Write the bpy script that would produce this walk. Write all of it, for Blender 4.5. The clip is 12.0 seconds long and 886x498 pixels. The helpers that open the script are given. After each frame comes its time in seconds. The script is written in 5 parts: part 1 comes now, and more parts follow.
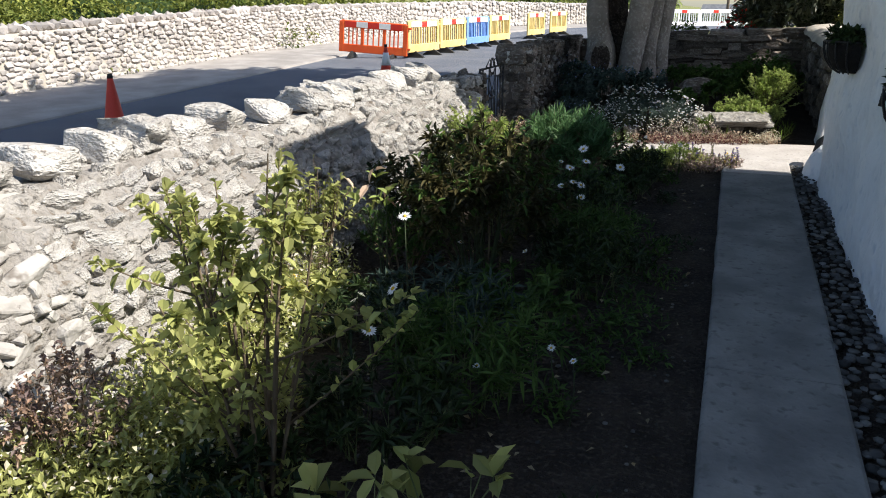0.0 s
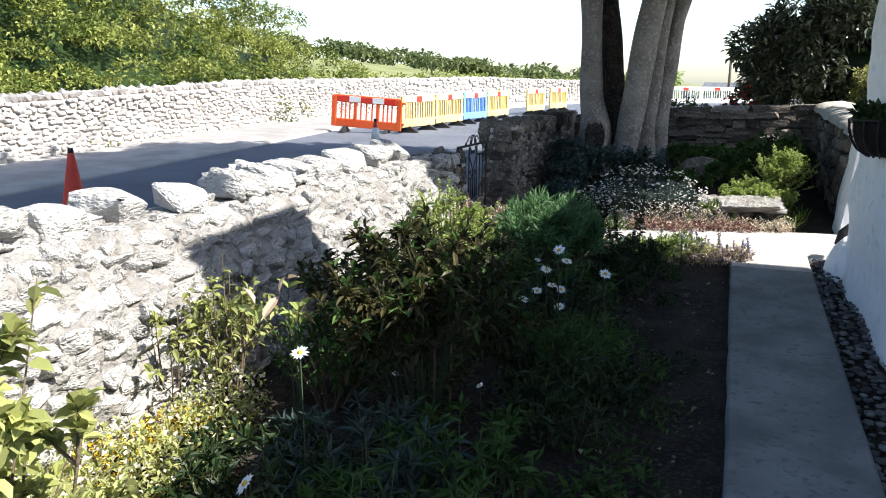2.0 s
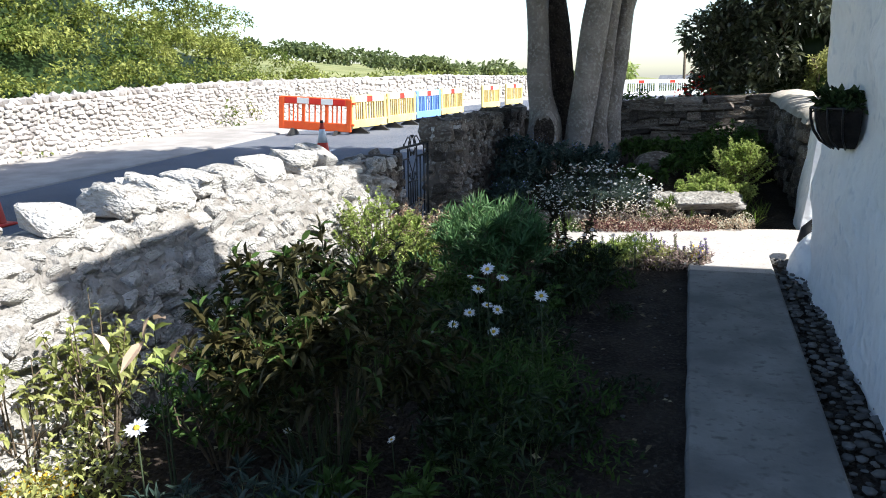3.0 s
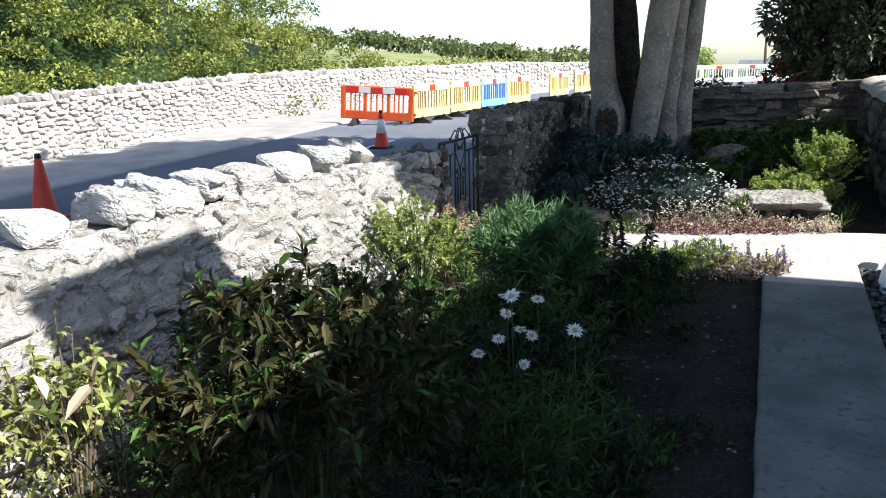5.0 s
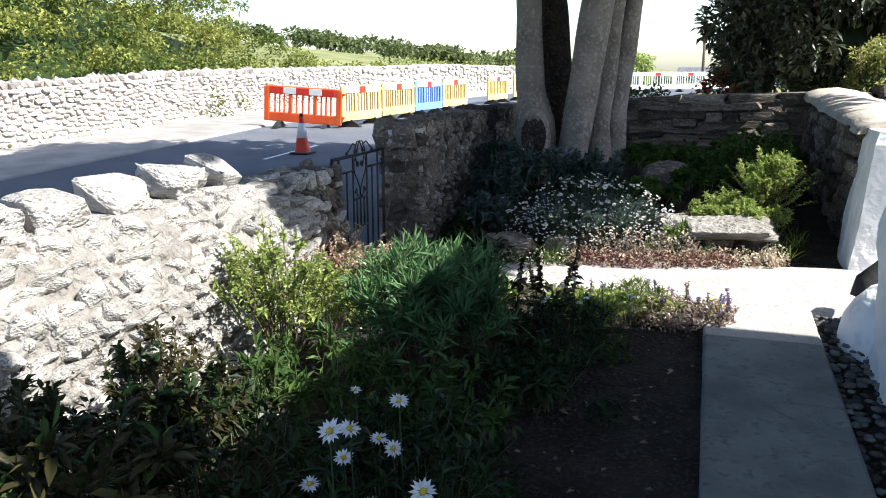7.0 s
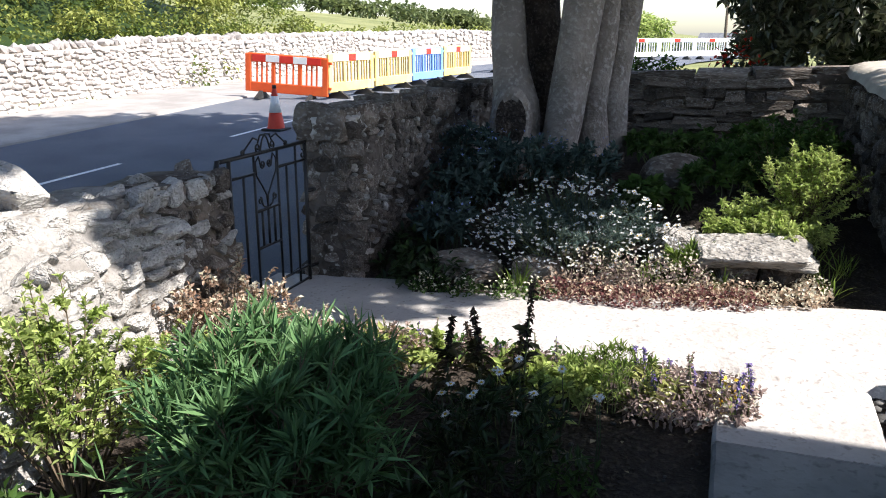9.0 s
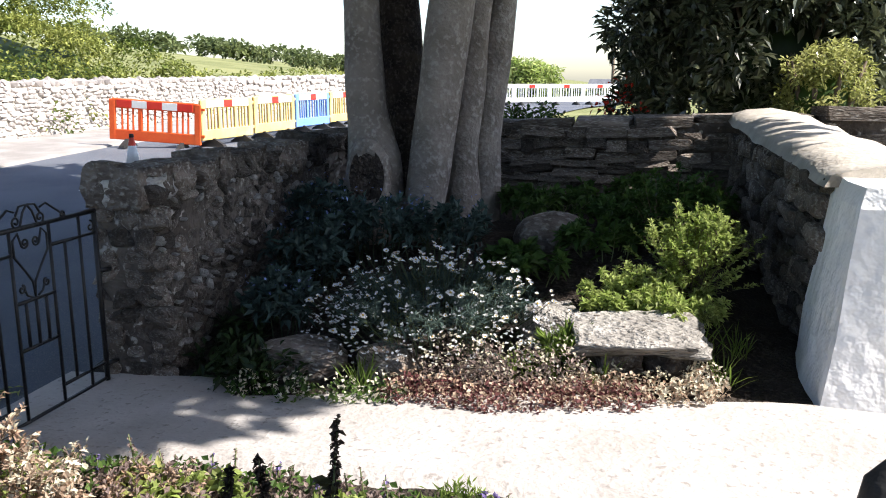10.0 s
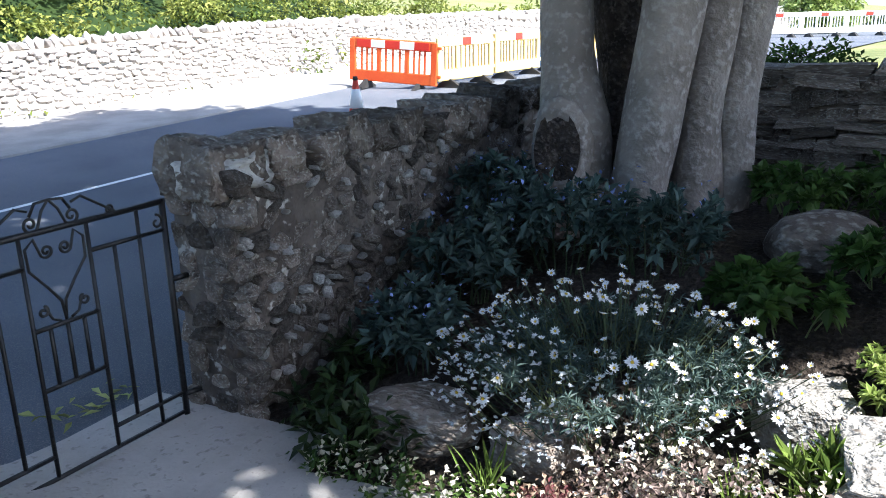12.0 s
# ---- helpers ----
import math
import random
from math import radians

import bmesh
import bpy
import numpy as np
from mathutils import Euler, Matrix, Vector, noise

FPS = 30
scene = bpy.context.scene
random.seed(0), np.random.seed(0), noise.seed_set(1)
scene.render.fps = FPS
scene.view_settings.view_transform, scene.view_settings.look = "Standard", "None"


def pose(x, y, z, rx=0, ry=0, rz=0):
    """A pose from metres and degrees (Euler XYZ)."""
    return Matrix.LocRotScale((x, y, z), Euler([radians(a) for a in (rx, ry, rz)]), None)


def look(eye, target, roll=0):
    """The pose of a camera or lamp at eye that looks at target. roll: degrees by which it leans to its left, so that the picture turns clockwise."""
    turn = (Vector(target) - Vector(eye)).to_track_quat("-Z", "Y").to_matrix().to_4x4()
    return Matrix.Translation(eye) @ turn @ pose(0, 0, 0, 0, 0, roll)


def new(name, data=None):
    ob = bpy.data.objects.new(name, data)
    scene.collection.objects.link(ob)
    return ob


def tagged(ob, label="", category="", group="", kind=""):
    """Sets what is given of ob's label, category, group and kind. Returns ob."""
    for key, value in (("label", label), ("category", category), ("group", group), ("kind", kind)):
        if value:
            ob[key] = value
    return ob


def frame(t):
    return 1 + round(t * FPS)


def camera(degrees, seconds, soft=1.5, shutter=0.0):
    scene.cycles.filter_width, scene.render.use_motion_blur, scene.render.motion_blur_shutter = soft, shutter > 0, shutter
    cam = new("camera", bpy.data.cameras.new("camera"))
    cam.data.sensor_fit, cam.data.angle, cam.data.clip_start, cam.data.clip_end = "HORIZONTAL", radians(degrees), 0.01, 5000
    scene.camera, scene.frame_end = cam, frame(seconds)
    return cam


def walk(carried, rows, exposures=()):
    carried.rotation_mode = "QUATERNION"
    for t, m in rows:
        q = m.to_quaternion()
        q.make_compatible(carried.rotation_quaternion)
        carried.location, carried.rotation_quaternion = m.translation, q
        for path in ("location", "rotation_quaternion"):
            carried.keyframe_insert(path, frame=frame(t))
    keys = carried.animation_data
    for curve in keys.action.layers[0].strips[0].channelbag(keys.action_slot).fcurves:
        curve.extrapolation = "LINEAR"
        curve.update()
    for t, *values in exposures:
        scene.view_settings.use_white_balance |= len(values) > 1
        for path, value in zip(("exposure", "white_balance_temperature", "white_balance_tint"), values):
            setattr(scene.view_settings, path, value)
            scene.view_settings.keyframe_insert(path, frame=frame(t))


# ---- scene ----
cam = camera(58.1, 12.0, soft=1.0)
PATH = [
    (0, (-0.016, 0.025, 1.65), (-0.661, 1.825, 1.063), 0.2),
    (0.5, (-0.036, 0.27, 1.602), (-0.706, 2.085, 1.094), -1.3),
    (1, (-0.043, 0.528, 1.607), (-0.772, 2.317, 1.091), -2.0),
    (1.5, (-0.071, 0.783, 1.623), (-0.709, 2.625, 1.176), -0.8),
    (2, (-0.065, 1.079, 1.61), (-0.738, 2.917, 1.197), 0.6),
    (2.5, (-0.047, 1.386, 1.597), (-0.61, 3.268, 1.219), 1.1),
    (3, (-0.043, 1.695, 1.586), (-0.632, 3.56, 1.17), -0.8),
    (3.5, (-0.021, 1.917, 1.611), (-0.766, 3.714, 1.148), -1.3),
    (3.7, (-0.027, 1.983, 1.622), (-0.754, 3.792, 1.174), -1.0),
    (5.5, (-0.022, 2.416, 1.583), (-0.78, 4.213, 1.141), -1.4),
    (6, (-0.004, 2.656, 1.602), (-0.694, 4.471, 1.12), -1.0),
    (6.5, (-0.036, 2.968, 1.607), (-0.575, 4.843, 1.167), 0.3),
    (8.3, (-0.1, 4.317, 1.592), (-1.053, 6.013, 1.127), -2.0),
    (8.5, (-0.089, 4.475, 1.625), (-0.97, 6.203, 1.14), -1.0),
    (9, (-0.078, 4.892, 1.629), (-0.732, 6.709, 1.108), 0.0),
    (9.5, (-0.01, 5.343, 1.609), (-0.644, 7.172, 1.108), -0.3),
    (10, (-0.003, 5.833, 1.627), (-0.434, 7.742, 1.211), 0.2),
    (10.5, (-0.035, 6.268, 1.647), (-0.624, 8.135, 1.239), -0.9),
    (11, (-0.09, 6.647, 1.616), (-0.897, 8.425, 1.179), -0.4),
    (11.5, (-0.147, 7.043, 1.652), (-1.183, 8.695, 1.206), -0.3),
    (12, (-0.111, 7.334, 1.642), (-1.117, 8.968, 1.077), -1.2),
]
walk(cam, [(t, look(eye, target, roll)) for t, eye, target, roll in PATH], [(0, 0.74, 6600, 10), (0.5, 1.02, 6500, 10), (1.0, 1.2, 6400, 10), (1.5, 1.25, 6350, 10), (3.0, 1.18, 6200, 9), (6, 1.2, 6250, 9), (8.3, 1.25, 6400, 11), (9.2, 1.2, 6400, 13), (10.1, 1.15, 6500, 13), (10.6, 1.08, 6500, 13), (11.1, 1.4, 6300, 11), (12, 1.78, 6000, 10)])

# ---- light ----
AZ, EL = radians(-2.5), radians(47.0)  # the sun stands over +x
world = bpy.data.worlds.new("sky")
scene.world = world
world.use_nodes = True
wn = world.node_tree
sky = wn.nodes.new("ShaderNodeTexSky")
sky.sky_type, sky.sun_disc = "NISHITA", False
sky.ozone_density = 1.6
sky.sun_elevation, sky.sun_rotation = EL, math.pi / 2 - AZ
wn.links.new(sky.outputs[0], wn.nodes["Background"].inputs[0])
wn.nodes["Background"].inputs[1].default_value = 0.13
sun = new("sun", bpy.data.lights.new("sun", "SUN"))
sun.data.energy, sun.data.angle, sun.data.color = 5.0, radians(0.5), (1.0, 0.95, 0.87)
sun.matrix_world = look((0, 0, 0), (-math.cos(EL) * math.cos(AZ), -math.cos(EL) * math.sin(AZ), -math.sin(EL)))


# ---- materials ----
def mat(name, a, b, scale=6.0, rough=0.85, bump=0.3, fine=40.0, c=None, metal=0.0, island=0.0, objrand=0.0, thin=0.0, spec=0.3, dist=0.02, cut=(0.52, 0.66)):
    """Two-tone procedural surface: a broad patch noise, a fine grain, relief; thin: light that comes through a leaf."""
    m = bpy.data.materials.new(name)
    m.use_nodes = True
    t, n, l = m.node_tree, m.node_tree.nodes, m.node_tree.links
    bs, out = n["Principled BSDF"], n["Material Output"]
    co = n.new("ShaderNodeTexCoord").outputs["Object"]
    big, small = n.new("ShaderNodeTexNoise"), n.new("ShaderNodeTexNoise")
    for tex, s, d in ((big, scale, 5), (small, fine, 3)):
        tex.inputs["Scale"].default_value, tex.inputs["Detail"].default_value = s, d
        l.new(co, tex.inputs["Vector"])
    ramp = n.new("ShaderNodeValToRGB")
    ramp.color_ramp.elements[0].position, ramp.color_ramp.elements[1].position = 0.36, 0.64
    ramp.color_ramp.elements[0].color, ramp.color_ramp.elements[1].color = (*a, 1), (*b, 1)
    l.new(big.outputs["Fac"], ramp.inputs["Fac"])
    colour = ramp.outputs["Color"]
    if c:
        mx, r2 = n.new("ShaderNodeMixRGB"), n.new("ShaderNodeValToRGB")
        r2.color_ramp.elements[0].position, r2.color_ramp.elements[1].position = cut
        l.new(small.outputs["Fac"], r2.inputs["Fac"])
        l.new(r2.outputs["Color"], mx.inputs["Fac"])
        l.new(colour, mx.inputs["Color1"])
        mx.inputs["Color2"].default_value = (*c, 1)
        colour = mx.outputs["Color"]
    hs = n.new("ShaderNodeHueSaturation")
    l.new(colour, hs.inputs["Color"])
    mapped = n.new("ShaderNodeMapRange")
    spread = max(island, objrand, 0.12)
    mapped.inputs["To Min"].default_value, mapped.inputs["To Max"].default_value = 1 - spread, 1 + spread
    if island:
        l.new(n.new("ShaderNodeNewGeometry").outputs["Random Per Island"], mapped.inputs["Value"])
    elif objrand:
        l.new(n.new("ShaderNodeObjectInfo").outputs["Random"], mapped.inputs["Value"])
    else:
        l.new(small.outputs["Fac"], mapped.inputs["Value"])
    l.new(mapped.outputs["Result"], hs.inputs["Value"])
    colour = hs.outputs["Color"]
    l.new(colour, bs.inputs["Base Color"])
    bs.inputs["Roughness"].default_value, bs.inputs["Metallic"].default_value = rough, metal
    bs.inputs["Specular IOR Level"].default_value = spec
    if bump:
        bp, add = n.new("ShaderNodeBump"), n.new("ShaderNodeMath")
        add.operation = "ADD"
        l.new(big.outputs["Fac"], add.inputs[0])
        l.new(small.outputs["Fac"], add.inputs[1])
        l.new(add.outputs[0], bp.inputs["Height"])
        bp.inputs["Strength"].default_value, bp.inputs["Distance"].default_value = bump, dist
        l.new(bp.outputs["Normal"], bs.inputs["Normal"])
    if thin:
        tr, ms = n.new("ShaderNodeBsdfTranslucent"), n.new("ShaderNodeMixShader")
        l.new(colour, tr.inputs["Color"])
        ms.inputs[0].default_value = thin
        l.new(bs.outputs[0], ms.inputs[1])
        l.new(tr.outputs[0], ms.inputs[2])
        l.new(ms.outputs[0], out.inputs["Surface"])
    return m


def leaf(name, a, b, island=0.45, thin=0.35, rough=0.5, scale=3.0):
    return mat(name, a, b, scale, rough, 0.0, 30.0, island=island, thin=thin, spec=0.2)


M = {
    "limestone": mat("limestone", (0.37, 0.352, 0.33), (0.50, 0.485, 0.46), 3.0, 0.9, 0.8, 9.0, c=(0.20, 0.18, 0.16), objrand=0.16, dist=0.045, cut=(0.60, 0.70)),
    # brownish stone for the shaded walls and boulders, with shade put into its tone
    "shadestone": mat("shadestone", (0.10, 0.08, 0.066), (0.20, 0.166, 0.14), 3.0, 0.92, 0.8, 11.0, c=(0.28, 0.26, 0.23), objrand=0.6, dist=0.04),
    # mortar tone lowered to put joint shadow between the pale stones
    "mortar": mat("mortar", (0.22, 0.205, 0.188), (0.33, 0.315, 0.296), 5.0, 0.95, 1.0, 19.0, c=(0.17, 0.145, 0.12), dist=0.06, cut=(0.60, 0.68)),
    # mortar of the shaded walls, darkened in the colour, with pale flecks
    "shademortar": mat("shademortar", (0.08, 0.064, 0.053), (0.155, 0.128, 0.106), 4.0, 0.95, 1.0, 15.0, c=(0.40, 0.37, 0.33), dist=0.05, cut=(0.60, 0.66)),
    "coping": mat("coping", (0.40, 0.36, 0.31), (0.52, 0.48, 0.42), 4.0, 0.9, 0.5, 28.0),
    "whitewash": mat("whitewash", (0.82, 0.84, 0.86), (0.90, 0.90, 0.90), 2.2, 0.8, 0.7, 9.0, c=(0.66, 0.69, 0.73), dist=0.05, cut=(0.58, 0.72)),
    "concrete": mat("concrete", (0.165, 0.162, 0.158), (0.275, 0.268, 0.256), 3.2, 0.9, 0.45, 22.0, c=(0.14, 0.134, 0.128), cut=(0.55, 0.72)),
    # lighter concrete copy with sunlight put into its tone
    "litconcrete": mat("litconcrete", (0.38, 0.355, 0.335), (0.48, 0.455, 0.435), 2.5, 0.9, 0.5, 30.0, c=(0.27, 0.25, 0.235), cut=(0.58, 0.7)),
    "soil": mat("soil", (0.022, 0.016, 0.012), (0.048, 0.036, 0.028), 4.0, 0.97, 1.0, 45.0, c=(0.07, 0.056, 0.045), dist=0.05),
    "grass_land": mat("grass_land", (0.12, 0.14, 0.045), (0.24, 0.245, 0.10), 0.25, 0.95, 0.6, 5.0, c=(0.19, 0.18, 0.07), dist=0.1),
    "asphalt": mat("asphalt", (0.088, 0.10, 0.126), (0.125, 0.137, 0.165), 0.8, 0.88, 0.5, 120.0, c=(0.19, 0.19, 0.19)),
    "verge": mat("verge", (0.26, 0.24, 0.22), (0.36, 0.335, 0.31), 1.5, 0.95, 0.5, 30.0),
    "sea": mat("sea", (0.10, 0.20, 0.30), (0.13, 0.24, 0.34), 0.02, 0.4, 0.1, 0.2),
    "bark": mat("bark", (0.17, 0.145, 0.125), (0.27, 0.235, 0.205), 3.5, 0.9, 0.8, 26.0, c=(0.31, 0.28, 0.25), dist=0.03),
    # dark wood of the knot, also painted on the stem that stands in shade
    "hollow": mat("hollow", (0.02, 0.015, 0.012), (0.06, 0.045, 0.035), 9.0, 0.95, 1.0, 40.0, c=(0.10, 0.08, 0.07), dist=0.05),
    "twig": mat("twig", (0.10, 0.075, 0.05), (0.17, 0.13, 0.09), 12.0, 0.8, 0.4),
    "dark_stalk": mat("dark_stalk", (0.03, 0.045, 0.02), (0.05, 0.065, 0.03), 12.0, 0.8, 0.1),
    "stalk": mat("stalk", (0.10, 0.13, 0.05), (0.16, 0.19, 0.08), 12.0, 0.7, 0.1),
    "iron": mat("iron", (0.012, 0.012, 0.014), (0.022, 0.021, 0.021), 9.0, 0.45, 0.3, 60.0, metal=0.3, spec=0.5),
    "orange": mat("orange", (0.72, 0.085, 0.02), (0.78, 0.13, 0.03), 2.0, 0.5, 0.05),
    "red": mat("red", (0.62, 0.03, 0.02), (0.68, 0.05, 0.03), 2.0, 0.45, 0.05),
    "yellow": mat("yellow", (0.74, 0.53, 0.17), (0.8, 0.61, 0.26), 2.0, 0.5, 0.05),
    "blue": mat("blue", (0.16, 0.30, 0.66), (0.2, 0.36, 0.72), 2.0, 0.5, 0.05),
    "white": mat("white", (0.76, 0.76, 0.76), (0.82, 0.82, 0.8), 3.0, 0.5, 0.05),
    "rubber": mat("rubber", (0.02, 0.02, 0.02), (0.035, 0.035, 0.035), 5.0, 0.7, 0.2),
    "conered": mat("conered", (0.55, 0.045, 0.03), (0.66, 0.07, 0.04), 3.0, 0.5, 0.05),
    "liner": mat("liner", (0.006, 0.005, 0.005), (0.015, 0.012, 0.01), 14.0, 0.95, 0.8, 60.0),
    "slate": mat("slate", (0.10, 0.105, 0.115), (0.15, 0.155, 0.165), 2.0, 0.7, 0.4, 20.0, island=0.3),
    "pebble": mat("pebble", (0.06, 0.058, 0.057), (0.14, 0.136, 0.132), 9.0, 0.8, 0.3, 50.0, island=0.6),
    # bright leaf copy: full sun is put into its colour
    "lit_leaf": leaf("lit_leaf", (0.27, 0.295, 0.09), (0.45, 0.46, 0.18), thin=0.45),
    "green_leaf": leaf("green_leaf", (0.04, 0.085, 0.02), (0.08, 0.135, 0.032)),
    # dark leaf copy: shade is put into its colour
    "shade_leaf": leaf("shade_leaf", (0.018, 0.034, 0.013), (0.034, 0.055, 0.018), thin=0.2, rough=0.35),
    "gloss_leaf": mat("gloss_leaf", (0.045, 0.06, 0.034), (0.12, 0.13, 0.075), 3.0, 0.28, 0.0, 30.0, island=0.5, thin=0.15, spec=0.7),
    "brown_leaf": leaf("brown_leaf", (0.036, 0.036, 0.015), (0.074, 0.064, 0.026), thin=0.25, rough=0.4),
    "needle": leaf("needle", (0.07, 0.15, 0.06), (0.13, 0.23, 0.09), thin=0.25),
    "bluegreen": leaf("bluegreen", (0.035, 0.058, 0.047), (0.065, 0.095, 0.08), thin=0.2),
    "borage_leaf": leaf("borage_leaf", (0.045, 0.075, 0.066), (0.085, 0.125, 0.108), thin=0.25),
    "slabstone": mat("slabstone", (0.25, 0.235, 0.215), (0.42, 0.40, 0.37), 3.0, 0.9, 0.9, 12.0, c=(0.12, 0.10, 0.085), dist=0.05, cut=(0.6, 0.68)),
    "lime_leaf": leaf("lime_leaf", (0.26, 0.34, 0.085), (0.43, 0.49, 0.18), thin=0.5),
    "red_leaf": leaf("red_leaf", (0.10, 0.03, 0.036), (0.19, 0.085, 0.08)),
    "copper_leaf": leaf("copper_leaf", (0.34, 0.22, 0.155), (0.50, 0.40, 0.30)),
    "purple_leaf": leaf("purple_leaf", (0.18, 0.13, 0.12), (0.33, 0.26, 0.23)),
    "hedge_leaf": leaf("hedge_leaf", (0.085, 0.125, 0.024), (0.33, 0.35, 0.095), scale=0.9, island=0.4),
    "far_leaf": leaf("far_leaf", (0.09, 0.12, 0.045), (0.17, 0.20, 0.08), scale=0.1),
    "canopy_leaf": leaf("canopy_leaf", (0.04, 0.07, 0.02), (0.08, 0.12, 0.03), thin=0.15),
    "blade": leaf("blade", (0.11, 0.18, 0.035), (0.20, 0.26, 0.06)),
    "petal": leaf("petal", (0.72, 0.74, 0.78), (0.82, 0.82, 0.82), island=0.08, thin=0.3),
    "cream": leaf("cream", (0.50, 0.45, 0.32), (0.66, 0.62, 0.50), island=0.2, thin=0.25),
    "disc": leaf("disc", (0.55, 0.36, 0.03), (0.7, 0.48, 0.05), island=0.15, thin=0.0),
    "violet": leaf("violet", (0.14, 0.11, 0.27), (0.26, 0.20, 0.40), island=0.3, thin=0.2),
    "blue_bloom": leaf("blue_bloom", (0.16, 0.22, 0.48), (0.30, 0.36, 0.62), island=0.3, thin=0.2),
    "seedhead": mat("seedhead", (0.035, 0.025, 0.018), (0.07, 0.05, 0.035), 20.0, 0.9, 0.6),
    "litter": leaf("litter", (0.20, 0.15, 0.08), (0.38, 0.33, 0.22), island=0.5, thin=0.0),
}


# ---- mesh helpers ----
rng = np.random.default_rng(7)


class Geo:
    """Collects vertices and faces of one mesh."""

    def __init__(self):
        self.v, self.f = [], []

    def add(self, verts, faces):
        k = len(self.v)
        self.v.extend([tuple(p) for p in verts])
        self.f.extend([tuple(i + k for i in q) for q in faces])
        return self

    def box(self, x0, y0, z0, x1, y1, z1):
        return self.add([(x, y, z) for z in (z0, z1) for x, y in ((x0, y0), (x1, y0), (x1, y1), (x0, y1))],
                        [(3, 2, 1, 0), (4, 5, 6, 7), (0, 1, 5, 4), (1, 2, 6, 5), (2, 3, 7, 6), (3, 0, 4, 7)])

    def tube(self, pts, radii, sides=6, close=True):
        """A tube along points; radii: one number or one for each point."""
        pts = [Vector(p) for p in pts]
        radii = [radii] * len(pts) if isinstance(radii, (int, float)) else radii
        rings, ref = [], None
        for i, p in enumerate(pts):
            d = (pts[min(i + 1, len(pts) - 1)] - pts[max(i - 1, 0)]).normalized()
            if ref is None:
                ref = d.orthogonal().normalized()
            ref = (ref - d * ref.dot(d)).normalized()
            s = d.cross(ref)
            rings.append([p + (ref * math.cos(a) + s * math.sin(a)) * radii[i] for a in (2 * math.pi * k / sides for k in range(sides))])
        faces = [(i * sides + k, i * sides + (k + 1) % sides, (i + 1) * sides + (k + 1) % sides, (i + 1) * sides + k) for i in range(len(pts) - 1) for k in range(sides)]
        if close:
            faces += [tuple(reversed(range(sides))), tuple((len(pts) - 1) * sides + k for k in range(sides))]
        return self.add([v for r in rings for v in r], faces)

    def lathe(self, profile, centre=(0, 0, 0), sides=20):
        """A turned shape; profile: rows of radius, height."""
        c = Vector(centre)
        vs = [c + Vector((r * math.cos(2 * math.pi * k / sides), r * math.sin(2 * math.pi * k / sides), z)) for r, z in profile for k in range(sides)]
        return self.add(vs, [(i * sides + k, i * sides + (k + 1) % sides, (i + 1) * sides + (k + 1) % sides, (i + 1) * sides + k) for i in range(len(profile) - 1) for k in range(sides)])

    def mesh(self, name, material, smooth=False):
        me = bpy.data.meshes.new(name)
        me.from_pydata(self.v, [], self.f)
        me.materials.append(material)
        if smooth:
            me.shade_smooth()
        me.update()
        return me


def link(name, geo, material, parent=None, smooth=False, label="", category="", kind="", group=""):
    ob = new(name, geo.mesh(name, material, smooth) if isinstance(geo, Geo) else geo)
    ob.parent = parent
    return tagged(ob, label, category, group, kind)


def thing(name, label, category, at=(0, 0, 0), group="", kind=""):
    ob = new(name)
    ob.location = at
    return tagged(ob, label, category, group, kind)


def bevel_box(x0, y0, z0, x1, y1, z1, w=0.01):
    bm = bmesh.new()
    bmesh.ops.create_cube(bm, size=1)
    bmesh.ops.transform(bm, matrix=Matrix.Translation(((x0 + x1) / 2, (y0 + y1) / 2, (z0 + z1) / 2)) @ Matrix.Diagonal((x1 - x0, y1 - y0, z1 - z0, 1)), verts=bm.verts)
    bmesh.ops.bevel(bm, geom=bm.edges, offset=w, segments=1, affect="EDGES")
    g = Geo().add([v.co.copy() for v in bm.verts], [[v.index for v in f.verts] for f in bm.faces])
    bm.free()
    return g


def unit(a):
    return a / np.maximum(np.linalg.norm(a, axis=-1, keepdims=True), 1e-9)


def leaves(geo, pos, ways, length, width, droop=0.15, fine=False, fold=0.25, vary=0.35):
    """Folded leaves at pos, each pointing along its way."""
    pos, ways = np.asarray(pos, float).reshape(-1, 3), unit(np.asarray(ways, float).reshape(-1, 3))
    n = len(pos)
    side = unit(np.cross(ways, (0, 0, 1)) + 0.35 * rng.normal(size=(n, 3)))
    side = unit(side - ways * (side * ways).sum(1, keepdims=True))
    up = np.cross(side, ways)
    s = (1 + vary * rng.uniform(-1, 1, (n, 1)))
    L, W = length * s, width * s
    sag = np.zeros((n, 3))
    sag[:, 2] = -droop * L[:, 0]
    base, tip = pos, pos + ways * L + sag
    if fine:
        a, b = pos + ways * L * 0.3 + sag * 0.1, pos + ways * L * 0.68 + sag * 0.45
        rows = [base, a - side * W * 0.42 + up * W * fold, a + side * W * 0.42 + up * W * fold, b - side * W * 0.40 + up * W * fold, b + side * W * 0.40 + up * W * fold, tip, a, b]
        faces = ((0, 6, 1), (0, 2, 6), (1, 6, 7, 3), (6, 2, 4, 7), (3, 7, 5), (7, 4, 5))
    else:
        a = pos + ways * L * 0.45 + sag * 0.25 + up * W * fold
        rows = [base, a - side * W * 0.5, a + side * W * 0.5, tip]
        faces = ((0, 3, 1), (0, 2, 3))
    k0, m = len(geo.v), len(rows)
    geo.v.extend(map(tuple, np.stack(rows, 1).reshape(-1, 3).tolist()))
    for i in range(n):
        o = k0 + i * m
        geo.f.extend([tuple(o + q for q in fc) for fc in faces])
    return geo


